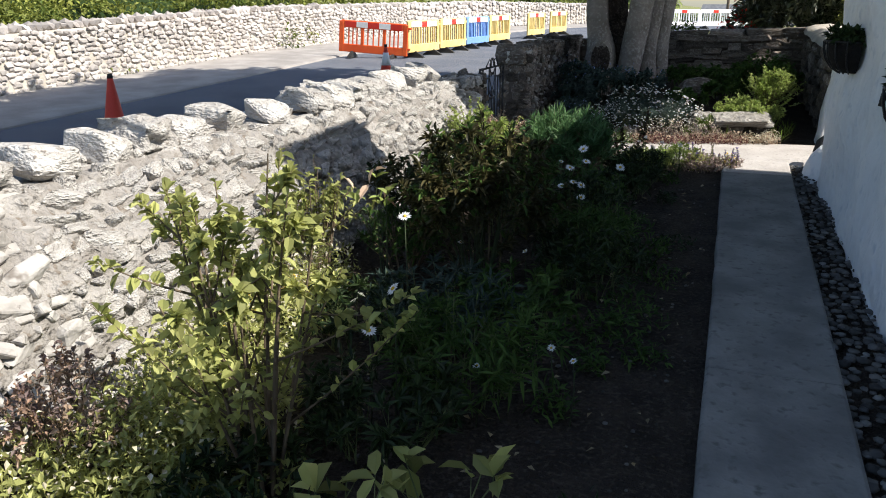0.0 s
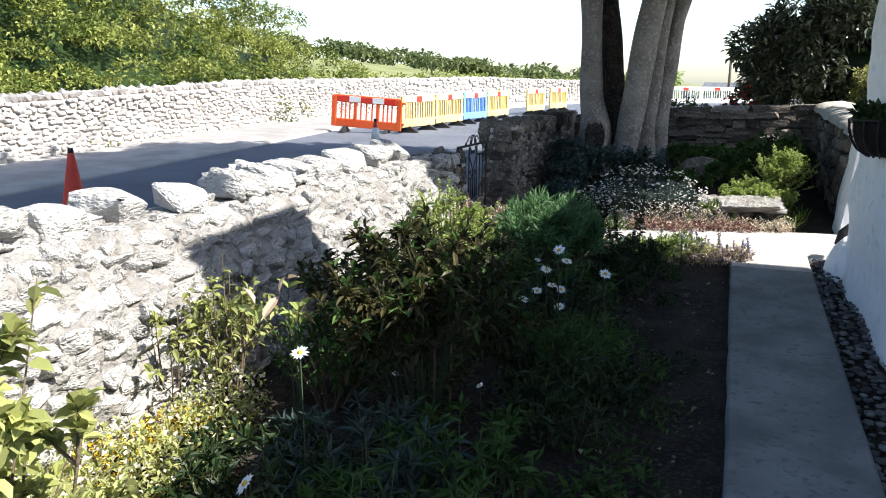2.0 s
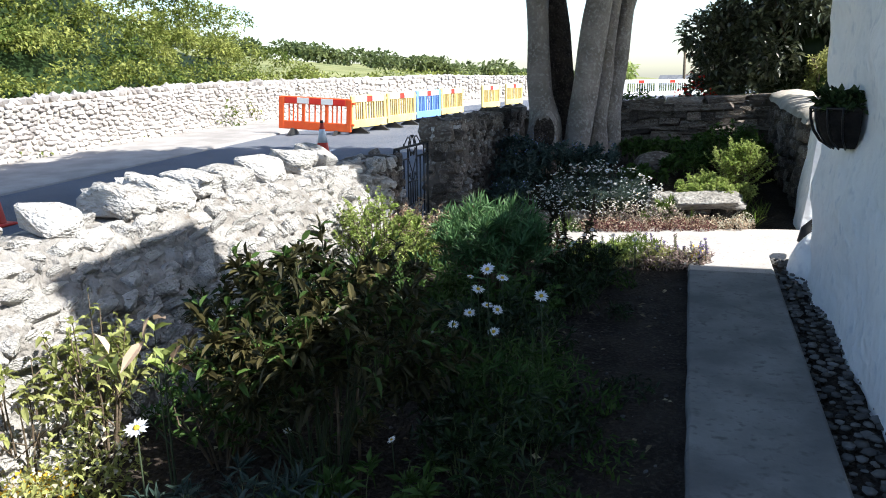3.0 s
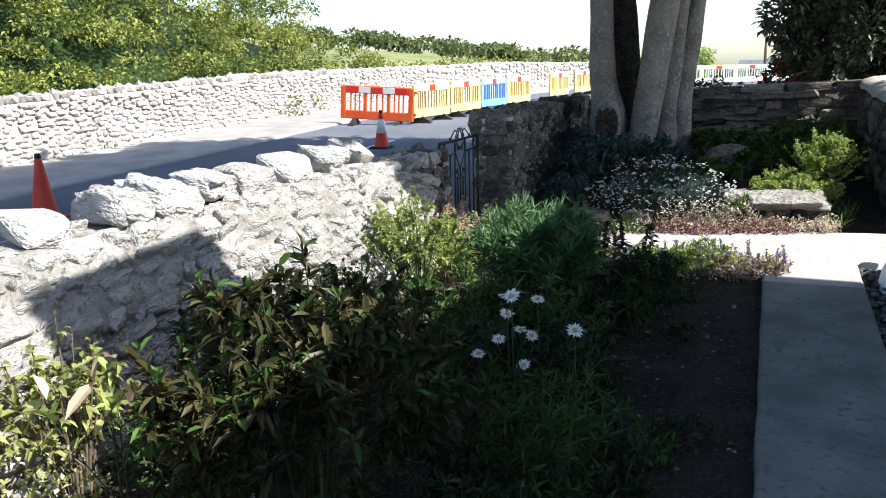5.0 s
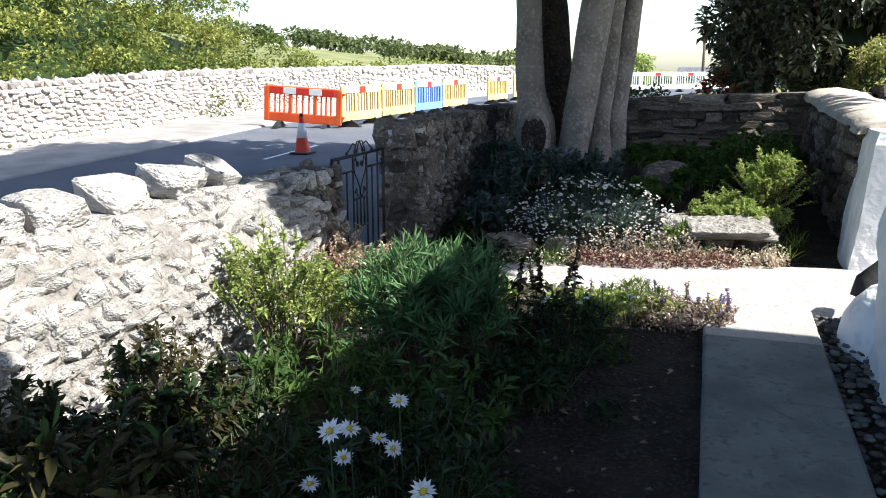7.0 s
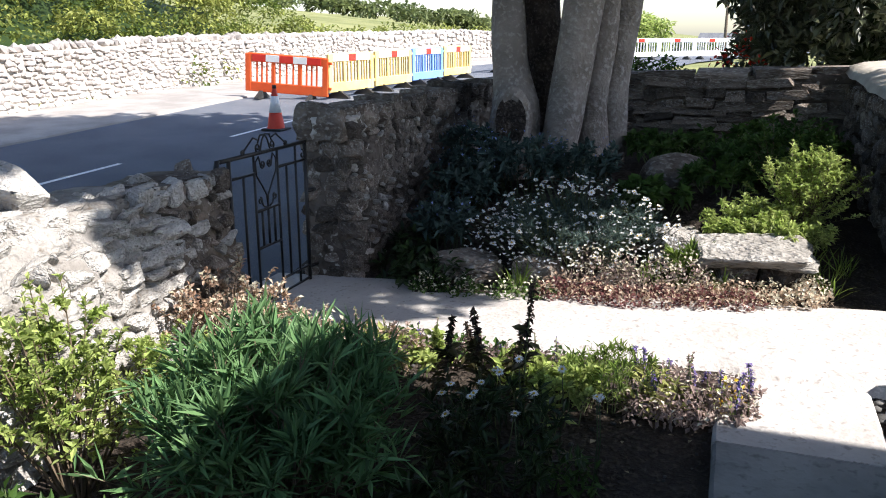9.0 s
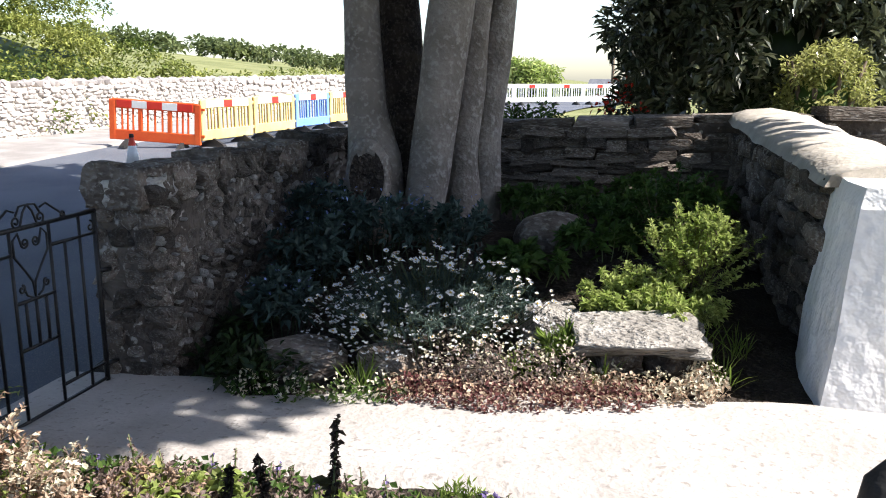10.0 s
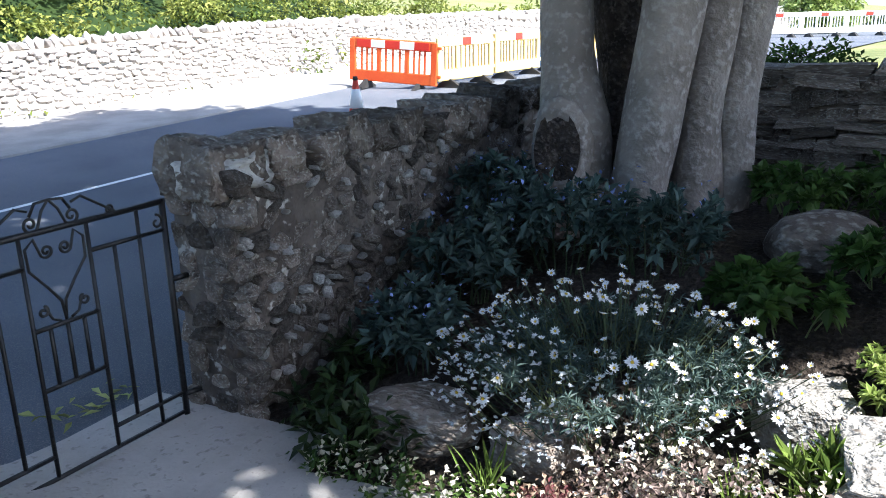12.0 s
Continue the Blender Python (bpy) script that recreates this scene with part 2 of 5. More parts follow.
def stems(n, height, spread, bend=0.3, steps=6, forks=3, inner=0.05):
    """Branching stems from the origin: lists of points, each with its start radius share."""
    out = []
    for i in range(n):
        a, r = rng.uniform(0, 2 * math.pi), spread * math.sqrt(rng.uniform(0.05, 1))
        end = np.array([r * math.cos(a), r * math.sin(a), height * rng.uniform(0.7, 1.0) * (1 - 0.25 * (r / max(spread, 1e-6)) ** 2)])
        start = np.array([inner * math.cos(a), inner * math.sin(a), 0.0])
        mid = (start + end) * 0.5 + np.array([0, 0, 0.12 * height]) + rng.normal(size=3) * bend * 0.2 * spread
        pts = [(1 - t) ** 2 * start + 2 * t * (1 - t) * mid + t * t * end for t in np.linspace(0, 1, steps)]
        out.append((pts, 1.0))
        for k in range(forks):
            j = rng.integers(1, steps - 1)
            p = pts[j]
            w = unit(end - start + rng.normal(size=3) * np.array([1, 1, 0.4]) * np.linalg.norm(end) * 0.75)
            ln = np.linalg.norm(end - p) * rng.uniform(0.5, 1.0)
            out.append(([p + w * ln * t + np.array([0, 0, 0.1 * ln * t * t]) for t in np.linspace(0, 1, 4)], 0.55))
    return out


def along(st, n, low=0.25):
    """n places spread over the outer parts of stems, with a way that leaves the stem."""
    P, D = [], []
    for _ in range(n):
        pts, _w = st[rng.integers(len(st))]
        t = (low + (1 - low) * math.sqrt(rng.uniform())) * (len(pts) - 1)
        i = min(int(t), len(pts) - 2)
        p = pts[i] + (pts[i + 1] - pts[i]) * (t - i)
        d = unit(pts[i + 1] - pts[i])
        P.append(p)
        D.append(d * 0.45 + unit(rng.normal(size=3)) * 0.9)
    return np.array(P), np.array(D)


def shrub(name, label, category, at, height, spread, n_stems, n_leaves, leaf_l, leaf_w, material, stem_r=0.008, forks=3, droop=0.2, fine=False, low=0.3, stem_mat="twig", inner=0.05, up=0.2, group="", bend=0.3, second=None):
    root = thing(name, label, category, at, group)
    st = stems(n_stems, height, spread, bend=bend, forks=forks, inner=inner)
    g = Geo()
    for pts, w in st:
        g.tube([tuple(p) for p in pts], [stem_r * w * (1 - 0.75 * i / (len(pts) - 1)) for i in range(len(pts))], 5, close=False)
    link("stem_growth", g, M[stem_mat], root, True, kind="stuff")
    P, D = along(st, n_leaves, low)
    D[:, 2] += up
    if second:
        cut = int(n_leaves * second[1])
        link("new_growth", leaves(Geo(), P[:cut] + (0, 0, leaf_l * 0.6), D[:cut], leaf_l, leaf_w, droop, fine), M[second[0]], root, kind="stuff")
        P, D = P[cut:], D[cut:]
    link("foliage", leaves(Geo(), P, D, leaf_l, leaf_w, droop, fine), M[material], root, kind="stuff")
    return root


def ground_z(x, y):
    """Height of the garden's ground."""
    z = 0.02 * y
    if y > 8.2 and x < -0.3:
        z += 0.055 * (x + 0.3) * min(1, (y - 8.2) / 0.6)
    if y > 9.2:
        s = min(1.0, (y - 9.2) / 2.4)
        z += s * s * (3 - 2 * s) * (0.36 if x < 0.3 else max(0.1, 0.36 - 0.4 * (x - 0.3)))
    return z


def road_z(y):
    return float(np.interp(y, (-60, 0, 9, 21, 40, 90, 200), (-1.6, -0.65, -0.27, 0.2, 0.45, 0.2, -4.0)))


# ---- ground ----
def land_z(x, y):
    if -2.9 < x < 4 and -9 < y < 13.2:
        g = ground_z(x, y) - 0.03
        return g
    r = road_z(y) - 0.06
    if x < -13.2:
        d = -13.2 - x
        return r + 0.5 * min(1, d / 1.5) + 0.105 * min(d, 110)
    if x > 0 or y > 13.2:
        far = max(0.0, y - 70)
        base = r + (0.75 if (y < 20 and x > -2.5) else 0.0)
        return base - 0.03 * far
    return r


xs = sorted(set([-900, -500, -300, -200, -150, -120, -90, -70, -55, -45, -36, -30, -26, -22, -19, -17, -15.5, -14.2, -13.4, -13.0, -11, -9, -7, -5, -3.6, -3.05, -2.85, 4.05, 5, 7, 10, 15, 25, 50, 100, 200, 500, 900] + list(np.round(np.arange(-2.8, 4.0, 0.1), 2))))
ys = sorted(set([-300, -150, -80, -40, -20, -12, -9.1, 13.15, 13.3, 15, 17, 20, 24, 28, 33, 40, 48, 58, 70, 85, 110, 150, 220, 320, 500, 900] + list(np.round(np.arange(-9, 13.1, 0.1), 2))))
g = Geo()
for y in ys:
    for x in xs:
        z = land_z(x, y)
        if -2.8 <= x < 4 and -9 < y < 13.1:
            z += 0.018 * noise.noise((x * 3.1, y * 3.1, 0.2)) + 0.014 * noise.noise((x * 9, y * 9, 1.7))
        g.v.append((float(x), float(y), float(z)))
nx = len(xs)
soil_faces, land_faces = [], []
for j in range(len(ys) - 1):
    for i in range(nx - 1):
        f = (j * nx + i, j * nx + i + 1, (j + 1) * nx + i + 1, (j + 1) * nx + i)
        inside = xs[i] >= -2.86 and xs[i + 1] <= 4.1 and ys[j] >= -9.1 and ys[j + 1] <= 13.2
        (soil_faces if inside else land_faces).append(f)
g.f = land_faces + soil_faces
ground = link("ground", g, M["grass_land"], smooth=True, label="garden soil and grassland reaching to the horizon", category="ground", kind="structure")
ground.data.materials.append(M["soil"])
for p in list(ground.data.polygons)[len(land_faces):]:
    p.material_index = 1

# road between the two stone walls, bending right at the far end
g, n = Geo(), 0
ry = [-60, -40, -25, -15, -8, -3, 0, 3, 6, 9, 12, 15, 18, 21, 25, 30, 36, 42, 50, 60, 75, 95]


def road_bend(y):
    return 0.0 if y < 24 else 0.0042 * (y - 24) ** 2


for y in ry:
    b = road_bend(y)
    for x in (-10.7 + b, -9.0 + b, -6.5 + b, -3.1 + b):
        g.v.append((x, y, road_z(y)))
g.f = [(j * 4 + i, j * 4 + i + 1, j * 4 + i + 5, j * 4 + i + 4) for j in range(len(ry) - 1) for i in range(3)]
link("road", g, M["asphalt"], smooth=True, label="worn grey asphalt lane with white edge lines", category="road", kind="structure")
# strip made wide and pale so the sunlit roadside comes out near white
g = Geo()
for y in ry:
    b = road_bend(y)
    g.v.extend([(-13.3 + b, y, road_z(y) + 0.09), (-10.78 + b, y, road_z(y) + 0.05), (-10.7 + b, y, road_z(y) + 0.03), (-10.68 + b, y, road_z(y) - 0.03)])
g.f = [(j * 4 + i, j * 4 + i + 1, j * 4 + i + 5, j * 4 + i + 4) for j in range(len(ry) - 1) for i in range(3)]
link("pavement", g, M["verge"], smooth=False, label="pale pavement strip along the far wall, toned for sunlight", category="pavement", kind="structure")
for y0, y1, x0 in ((3.0, 5.2, -8.4), (7.0, 9.2, -8.3), (11.6, 13.6, -8.0), (16.0, 18.0, -7.8)):
    g = Geo().add([(x0, y0, road_z(y0) + 0.005), (x0 + 0.09, y0, road_z(y0) + 0.005), (x0 + 0.14, y1, road_z(y1) + 0.005), (x0 + 0.05, y1, road_z(y1) + 0.005)], [(0, 1, 2, 3)])
    link("road_line", g, M["white"], label="worn white painted road line", category="road marking", kind="structure", group="road lines")
link("sea", Geo().add([(-3000, 500, -16), (3000, 500, -16), (3000, 4000, -16), (-3000, 4000, -16)], [(0, 1, 2, 3)]), M["sea"], label="hazy blue sea on the horizon", category="water", kind="structure")

# ---- paths ----
path = thing("path", "grey concrete garden path along the house wall", "path", kind="structure")
cuts = [-4.0, -2.2, -0.3, 1.6, 3.5, 5.4, 6.9, 7.72, 8.33]
for a, b in zip(cuts, cuts[1:]):
    g, m = Geo(), 7
    for j in range(m + 1):
        y = a + 0.004 + (b - a - 0.008) * j / m
        w = 0.012 * noise.noise((0, y * 3, 0)) + float(np.interp(y, (2.0, 5.0, 7.5), (0.04, 0.025, 0.0)))
        zt = 0.02 * y + 0.03
        g.v.extend([(-0.045 + w, y, zt - 0.12), (-0.04 + w, y, zt - 0.012), (-0.028 + w, y, zt), (0.545, y, zt + 0.002), (0.56, y, zt - 0.01), (0.56, y, zt - 0.12)])
    g.f = [(j * 6 + i, j * 6 + i + 1, j * 6 + i + 7, j * 6 + i + 6) for j in range(m) for i in range(5)] + [(5, 4, 3, 2, 1, 0), tuple(m * 6 + i for i in range(6))]
    # the slab beyond the house's shadow is painted lighter, as if sunlit
    link("slab", g, M["litconcrete" if a > 7.5 else "concrete"], path)
g = Geo()
cx = list(np.round(np.arange(-2.9, 3.3, 0.12), 2))
for x in cx:
    far = 9.10 + 0.11 * (x + 2.6) + 0.03 * noise.noise((x * 2, 0, 4))
    near = 8.42 if x < 0.0 else 8.34
    near += 0.03 * noise.noise((x * 3, 5, 4))
    if x < -1.9:
        near, far = 8.40, 9.42
    for k in range(6):
        y = near + (far - near) * max(0, k - 0.5) / 4.5
        g.v.append((x, y, ground_z(x, min(y, 9.2)) + (0.012 if k else -0.08) + 0.004 * noise.noise((x * 2, y * 2, 9))))
g.f = [(i * 6 + k, (i + 1) * 6 + k, (i + 1) * 6 + k + 1, i * 6 + k + 1) for i in range(len(cx) - 1) for k in range(5)]
link("garden_walk", g, M["litconcrete"], smooth=True, label="sunlit pale concrete walk leading to the gate", category="path", kind="structure")

# pebbles in the strip between path and house
bm = bmesh.new()
bmesh.ops.create_icosphere(bm, subdivisions=1, radius=0.5)
ico_v, ico_f = np.array([v.co[:] for v in bm.verts]), [[v.index for v in f.verts] for f in bm.faces]
bm.free()


def lump(geo, at, size, turn=0.0, rough=0.18):
    """One irregular pebble or stone of 20-80 faces."""
    v = ico_v * (1 + rough * rng.uniform(-1, 1, (len(ico_v), 1))) * np.array(size)
    c, s = math.cos(turn), math.sin(turn)
    v = v @ np.array([[c, s, 0], [-s, c, 0], [0, 0, 1]]) + np.array(at)
    geo.add(v.tolist(), ico_f)


g = Geo()
for y in np.arange(-1.5, 8.3, 0.062):
    for k in range(5):
        x = 0.575 + 0.055 * k + rng.uniform(-0.02, 0.02)
        if x > 0.83:
            continue
        s = rng.uniform(0.03, 0.066)
        lump(g, (x, y + rng.uniform(-0.03, 0.03), 0.02 * y + 0.005), (s * rng.uniform(0.8, 1.4), s, s * 0.42), rng.uniform(0, 3))
link("pebbles", g, M["pebble"], smooth=True, label="strip of dark grey beach pebbles beside the house wall", category="pebbles", kind="stuff")

# ---- walls of stone ----
def rock_mesh(name, material, rough=0.12, seed=0, flat=False):
    """A unit stone: the hull of jittered corners, angular and worn."""
    r = np.random.default_rng(seed + 100)
    bm = bmesh.new()
    for sx in (-1, 1):
        for sy in (-1, 1):
            for sz in (-1, 1):
                bm.verts.new(Vector((sx, sy, sz)) * 0.5 + Vector(r.uniform(-1, 1, 3)) * rough - Vector((sx, sy, sz)) * rough * r.uniform(0.4, 1.3))
    for k in range(9):
        d = Vector(r.normal(size=3)).normalized()
        bm.verts.new(d * 0.5 / max(abs(c) for c in d) * r.uniform(0.86, 1.06))
    bmesh.ops.convex_hull(bm, input=bm.verts[:])
    bmesh.ops.delete(bm, geom=[v for v in bm.verts if not v.link_faces], context="VERTS")
    bmesh.ops.dissolve_limit(bm, angle_limit=radians(14), verts=bm.verts, edges=bm.edges)
    if flat:
        bmesh.ops.bevel(bm, geom=bm.edges[:], offset=0.05, segments=1, affect="EDGES")
    me = bpy.data.meshes.new(name)
    bm.to_mesh(me)
    bm.free()
    me.materials.append(material)
    return me


def boulder_mesh(name, material, seed, rough=0.16):
    """A unit worn boulder, smoother than a hewn stone."""
    bm = bmesh.new()
    bmesh.ops.create_cube(bm, size=1)
    bmesh.ops.subdivide_edges(bm, edges=bm.edges[:], cuts=6, use_grid_fill=True)
    for v in bm.verts:
        d = v.co.copy()
        v.co = d * 0.8 + d.normalized() * 0.55 * 0.2
        v.co += noise.noise_vector(d * 1.7 + Vector((seed * 5.3, seed, 0))) * rough + noise.noise_vector(d * 4.5 + Vector((0, seed, 0))) * rough * 0.4 + noise.noise_vector(d * 9 + Vector((seed, 0, 0))) * rough * 0.25
    me = bpy.data.meshes.new(name)
    bm.to_mesh(me)
    bm.free()
    me.materials.append(material)
    me.shade_smooth()
    return me


DARK_TOPS = [boulder_mesh("coping_stone", M["shadestone"], k + 30) for k in range(6)]
PALE = [rock_mesh("stone", M["limestone"], 0.2, k, True) for k in range(14)]
DARK = [rock_mesh("stone", M["shadestone"], 0.2, k + 20, True) for k in range(14)]
PALE_TOPS = [boulder_mesh("coping_stone", M["limestone"], k + 1, 0.2) for k in range(4)] + [rock_mesh("coping_stone", M["limestone"], 0.17, k + 60, True) for k in range(5)]
SLABS = [rock_mesh("stone", M["shadestone"], 0.09, k + 40) for k in range(8)]


def lay(parent, meshes, spot, u0, u1, v1, size_u, size_v, depth, name="stone", sink=(-0.03, 0.005), twist=0.16, singly=(-99, 99)):
    """Courses of stones over a face; spot(u, v) gives place, the way along the course and the way out of the face."""
    v, rest = 0.0, Geo()
    while v < v1:
        h = rng.uniform(*size_v)
        u = u0 - rng.uniform(0, size_u[0])
        while u < u1:
            w = rng.uniform(*size_u)
            um, vm = min(max(u + w / 2, u0), u1), v + h / 2 + rng.uniform(-0.02, 0.02)
            if vm < v1 + 0.02:
                p, e, o = spot(um, vm)
                e, o = Vector(e).normalized(), Vector(o).normalized()
                o = (o - e * o.dot(e)).normalized()
                up = e.cross(o)
                if up.z < 0:
                    up = -up
                me = meshes[rng.integers(len(meshes))]
                rot = Matrix((e, o, e.cross(o))).transposed().to_4x4()
                tilt = Matrix.Rotation(rng.uniform(-twist, twist), 4, "Y") @ Matrix.Rotation(rng.uniform(-0.12, 0.12), 4, "X")
                m = Matrix.Translation(Vector(p) + o * rng.uniform(*sink)) @ rot @ tilt @ Matrix.Diagonal((w * 1.06, depth * rng.uniform(0.8, 1.25), h * rng.uniform(0.95, 1.15), 1))
                if singly[0] < um < singly[1]:
                    ob = new(name, me)
                    ob.matrix_world, ob.parent = m, parent
                else:
                    rest.add([m @ q.co for q in me.vertices], [q.vertices[:] for q in me.polygons])
            u += w
        v += h * 0.97
    if rest.v:
        link("stonework", rest, meshes[0].materials[0], parent, kind="stuff")


def left_face(y, s):
    """Inner face of the roadside wall: battered, rounding over to the top."""
    shift = float(np.interp(y, (0, 4.4, 5.6), (-0.16, -0.16, 0.0)))
    z = 0.02 * y - 0.05 + s
    e = float(np.interp(y, (7.3, 8.1), (0, 1)))
    x = (1 - e) * float(np.interp(s, (0, 0.45, 0.6, 0.75, 0.9, 1.0), (-2.26, -2.36, -2.42, -2.54, -2.70, -2.85))) + e * float(np.interp(s, (0, 0.6, 0.85, 1.0), (-2.46, -2.5, -2.56, -2.72)))
    x += shift + 0.03 * noise.noise((y * 1.3, s * 2, 3))
    return x, min(z, float(np.interp(y, (3.0, 6.5), (0.875, 0.935))) + 0.02 * noise.noise((y, 0, 0)))


g = Geo()
yy = list(np.arange(-8.5, 1.0, 0.2)) + list(np.arange(1.0, 8.36, 0.026)) + [8.38]
ss = [k / 38 for k in range(39)]
for y in yy:
    row = []
    for s in ss:
        x, z = left_face(y, s)
        d = noise.voronoi(Vector((y * 6.5 + 0.35 * noise.noise((y * 9, s * 9, 3)), s * 11, 0.3)))[0]
        row.append((x - 0.045 + 0.045 * min(1.0, (d[1] - d[0]) * 2.6) + 0.03 * noise.noise((y * 5, s * 6, 2)) + 0.022 * noise.noise((y * 15, s * 17, 5)) + 0.012 * noise.noise((y * 34, s * 34, 7)), y, z + (0.02 * noise.noise((y * 9, s * 9, 8)) if s > 0.9 else 0)))
    xe = row[-1][0]
    row += [(xe - 0.22, y, row[-1][2] - 0.02), (xe - 0.28, y, 0.6), (xe - 0.30, y, road_z(y) - 0.1)]
    row[0] = (row[0][0], y, -0.3)
    g.v.extend(row)
k = len(ss) + 3
g.f = [(j * k + i, (j + 1) * k + i, (j + 1) * k + i + 1, j * k + i + 1) for j in range(len(yy) - 1) for i in range(k - 1)] + [tuple((len(yy) - 1) * k + i for i in range(k)), tuple(reversed(range(k)))]
# faces near the gate, painted darker where the tree's shadow falls
shade_faces = [i for i, f in enumerate(g.f) if min(g.v[k][1] for k in f) > 7.85 + 0.5 * noise.noise((g.v[f[0]][2] * 5, g.v[f[0]][1] * 4, 9))]
wall_road = link("wall_roadside", g, M["mortar"], smooth=True, label="sunlit pale limestone rubble wall between garden and road", category="stone wall", kind="structure")


wall_road.data.materials.append(M["shademortar"])
for i in shade_faces:
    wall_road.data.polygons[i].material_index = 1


def left_spot(y, s):
    x, z = left_face(y, s)
    x2, z2 = left_face(y, s + 0.05)
    up = Vector((x2 - x, 0, max(z2 - z, 0.005)))
    return (x, y, z), (0, 1, 0), up.cross(Vector((0, -1, 0))) if up.cross(Vector((0, -1, 0))).x > 0 else up.cross(Vector((0, 1, 0)))


# mixed dark and pale stones carry on the painted shade at the wall's end
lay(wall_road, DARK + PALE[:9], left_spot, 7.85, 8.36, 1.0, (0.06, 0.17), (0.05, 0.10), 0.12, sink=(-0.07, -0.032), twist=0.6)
lay(wall_road, PALE, left_spot, 0.6, 7.85, 1.0, (0.06, 0.21), (0.04, 0.10), 0.12, sink=(-0.07, -0.026), twist=0.32, singly=(2.5, 8.4))
tops = [0.75, 1.1, 1.5, 1.8, 2.15, 2.45, 2.81, 3.22, 3.52, 3.9, 4.25, 4.7, 5.08, 5.34, 5.75, 6.06, 6.48, 6.9, 7.31, 7.62]
for y, y2 in zip(tops, tops[1:]):
    w = min(0.27, (y2 - y) * rng.uniform(0.60, 0.72))
    ob = new("coping_stone", PALE_TOPS[rng.integers(9)])
    x, z = left_face(y, 1.0)
    hh = rng.uniform(0.14, 0.18)
    ob.matrix_world = pose(x - 0.01 + rng.uniform(-0.03, 0.03), y, z + hh * 0.46, rng.uniform(-9, 9), rng.uniform(0, 12), rng.uniform(-14, 14)) @ Matrix.Diagonal((rng.uniform(0.28, 0.36), w, hh, 1))
    ob.parent = wall_road


def plain_wall(name, label, x0, y0, x1, y1, thick, top, material, base=-0.5, lift=0.0):
    """A wall core along a line; top: height at the start and at the end; it lies on the line's left."""
    d = Vector((x1 - x0, y1 - y0, 0))
    n = int(d.length / 0.2) + 1
    o = Vector((-d.y, d.x, 0)).normalized()
    g = Geo()
    for i in range(n + 1):
        t = i / n
        p = Vector((x0, y0, 0)) + d * t
        h = top[0] + (top[1] - top[0]) * t + 0.02 * noise.noise((p.x * 2, p.y * 2, 1))
        for s, z in ((0, base), (0.02, h * 0.5), (0.03, h - 0.04), (0.06, h), (thick - 0.05, h), (thick - 0.02, h - 0.04), (thick, base)):
            q = p + o * (s + 0.02 * noise.noise((p.x * 3, p.y * 3, z * 3)))
            g.v.append((q.x, q.y, z))
    g.f = [(i * 7 + k, (i + 1) * 7 + k, (i + 1) * 7 + k + 1, i * 7 + k + 1) for i in range(n) for k in range(6)] + [tuple(range(7)), tuple(n * 7 + k for k in reversed(range(7)))]
    bm = bmesh.new()
    me = g.mesh(name, material)
    bm.from_mesh(me)
    bmesh.ops.recalc_face_normals(bm, faces=bm.faces)
    bm.to_mesh(me)
    bm.free()
    me.shade_smooth()
    return link(name, me, material, label=label, category="stone wall", kind="structure")


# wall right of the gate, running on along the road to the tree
# core and stones here carry the tree's shade in their dark tone
wall_gate = plain_wall("wall_gate", "shaded rough stone wall with pale mortar beside the gate", -2.33, 9.42, -2.36, 13.2, 0.34, (1.05, 1.03), M["shademortar"])


def gate_spot(u, v):
    t = (u - 9.36) / 3.8
    return (-2.335 - 0.03 * t + 0.04 * (0.5 - v), u, ground_z(-2.3, min(u, 9.4)) - 0.02 + v), (0, 1, 0), (1, 0, 0.05)


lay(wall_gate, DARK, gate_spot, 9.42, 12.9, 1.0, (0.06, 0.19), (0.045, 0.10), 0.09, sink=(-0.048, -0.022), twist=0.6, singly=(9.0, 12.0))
for k in range(110):
    u, v, w = 9.45 + 2.6 * rng.uniform() ** 1.3, rng.uniform(0.08, 0.98), rng.uniform(0.025, 0.075)
    p, e, o = gate_spot(u, v)
    ob = new("stone", PALE[rng.integers(14)])
    ob.matrix_world = pose(p[0] + 0.008, p[1], p[2], rng.uniform(-40, 40), 3, rng.uniform(-6, 6)) @ Matrix.Diagonal((0.05, w, w * rng.uniform(0.4, 0.9), 1))
    ob.parent = wall_gate
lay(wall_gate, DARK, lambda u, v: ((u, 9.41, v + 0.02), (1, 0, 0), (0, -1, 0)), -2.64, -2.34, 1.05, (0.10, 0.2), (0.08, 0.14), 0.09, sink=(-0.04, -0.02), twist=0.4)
y = 9.5
while y < 13.0:
    w = rng.uniform(0.16, 0.26)
    ob = new("coping_stone", DARK_TOPS[rng.integers(6)])
    ob.matrix_world = pose(-2.51, y, 1.07 + rng.uniform(0, 0.03), rng.uniform(-8, 8), rng.uniform(-6, 6), rng.uniform(-12, 12)) @ Matrix.Diagonal((0.36, w, rng.uniform(0.14, 0.24), 1))
    ob.parent = wall_gate
    y += w + rng.uniform(0.0, 0.1)
ob = new("coping_stone", PALE_TOPS[2])
ob.matrix_world = pose(-2.47, 9.52, 1.06, 5, -6, 12) @ Matrix.Diagonal((0.30, 0.22, 0.16, 1))
ob.parent = wall_gate
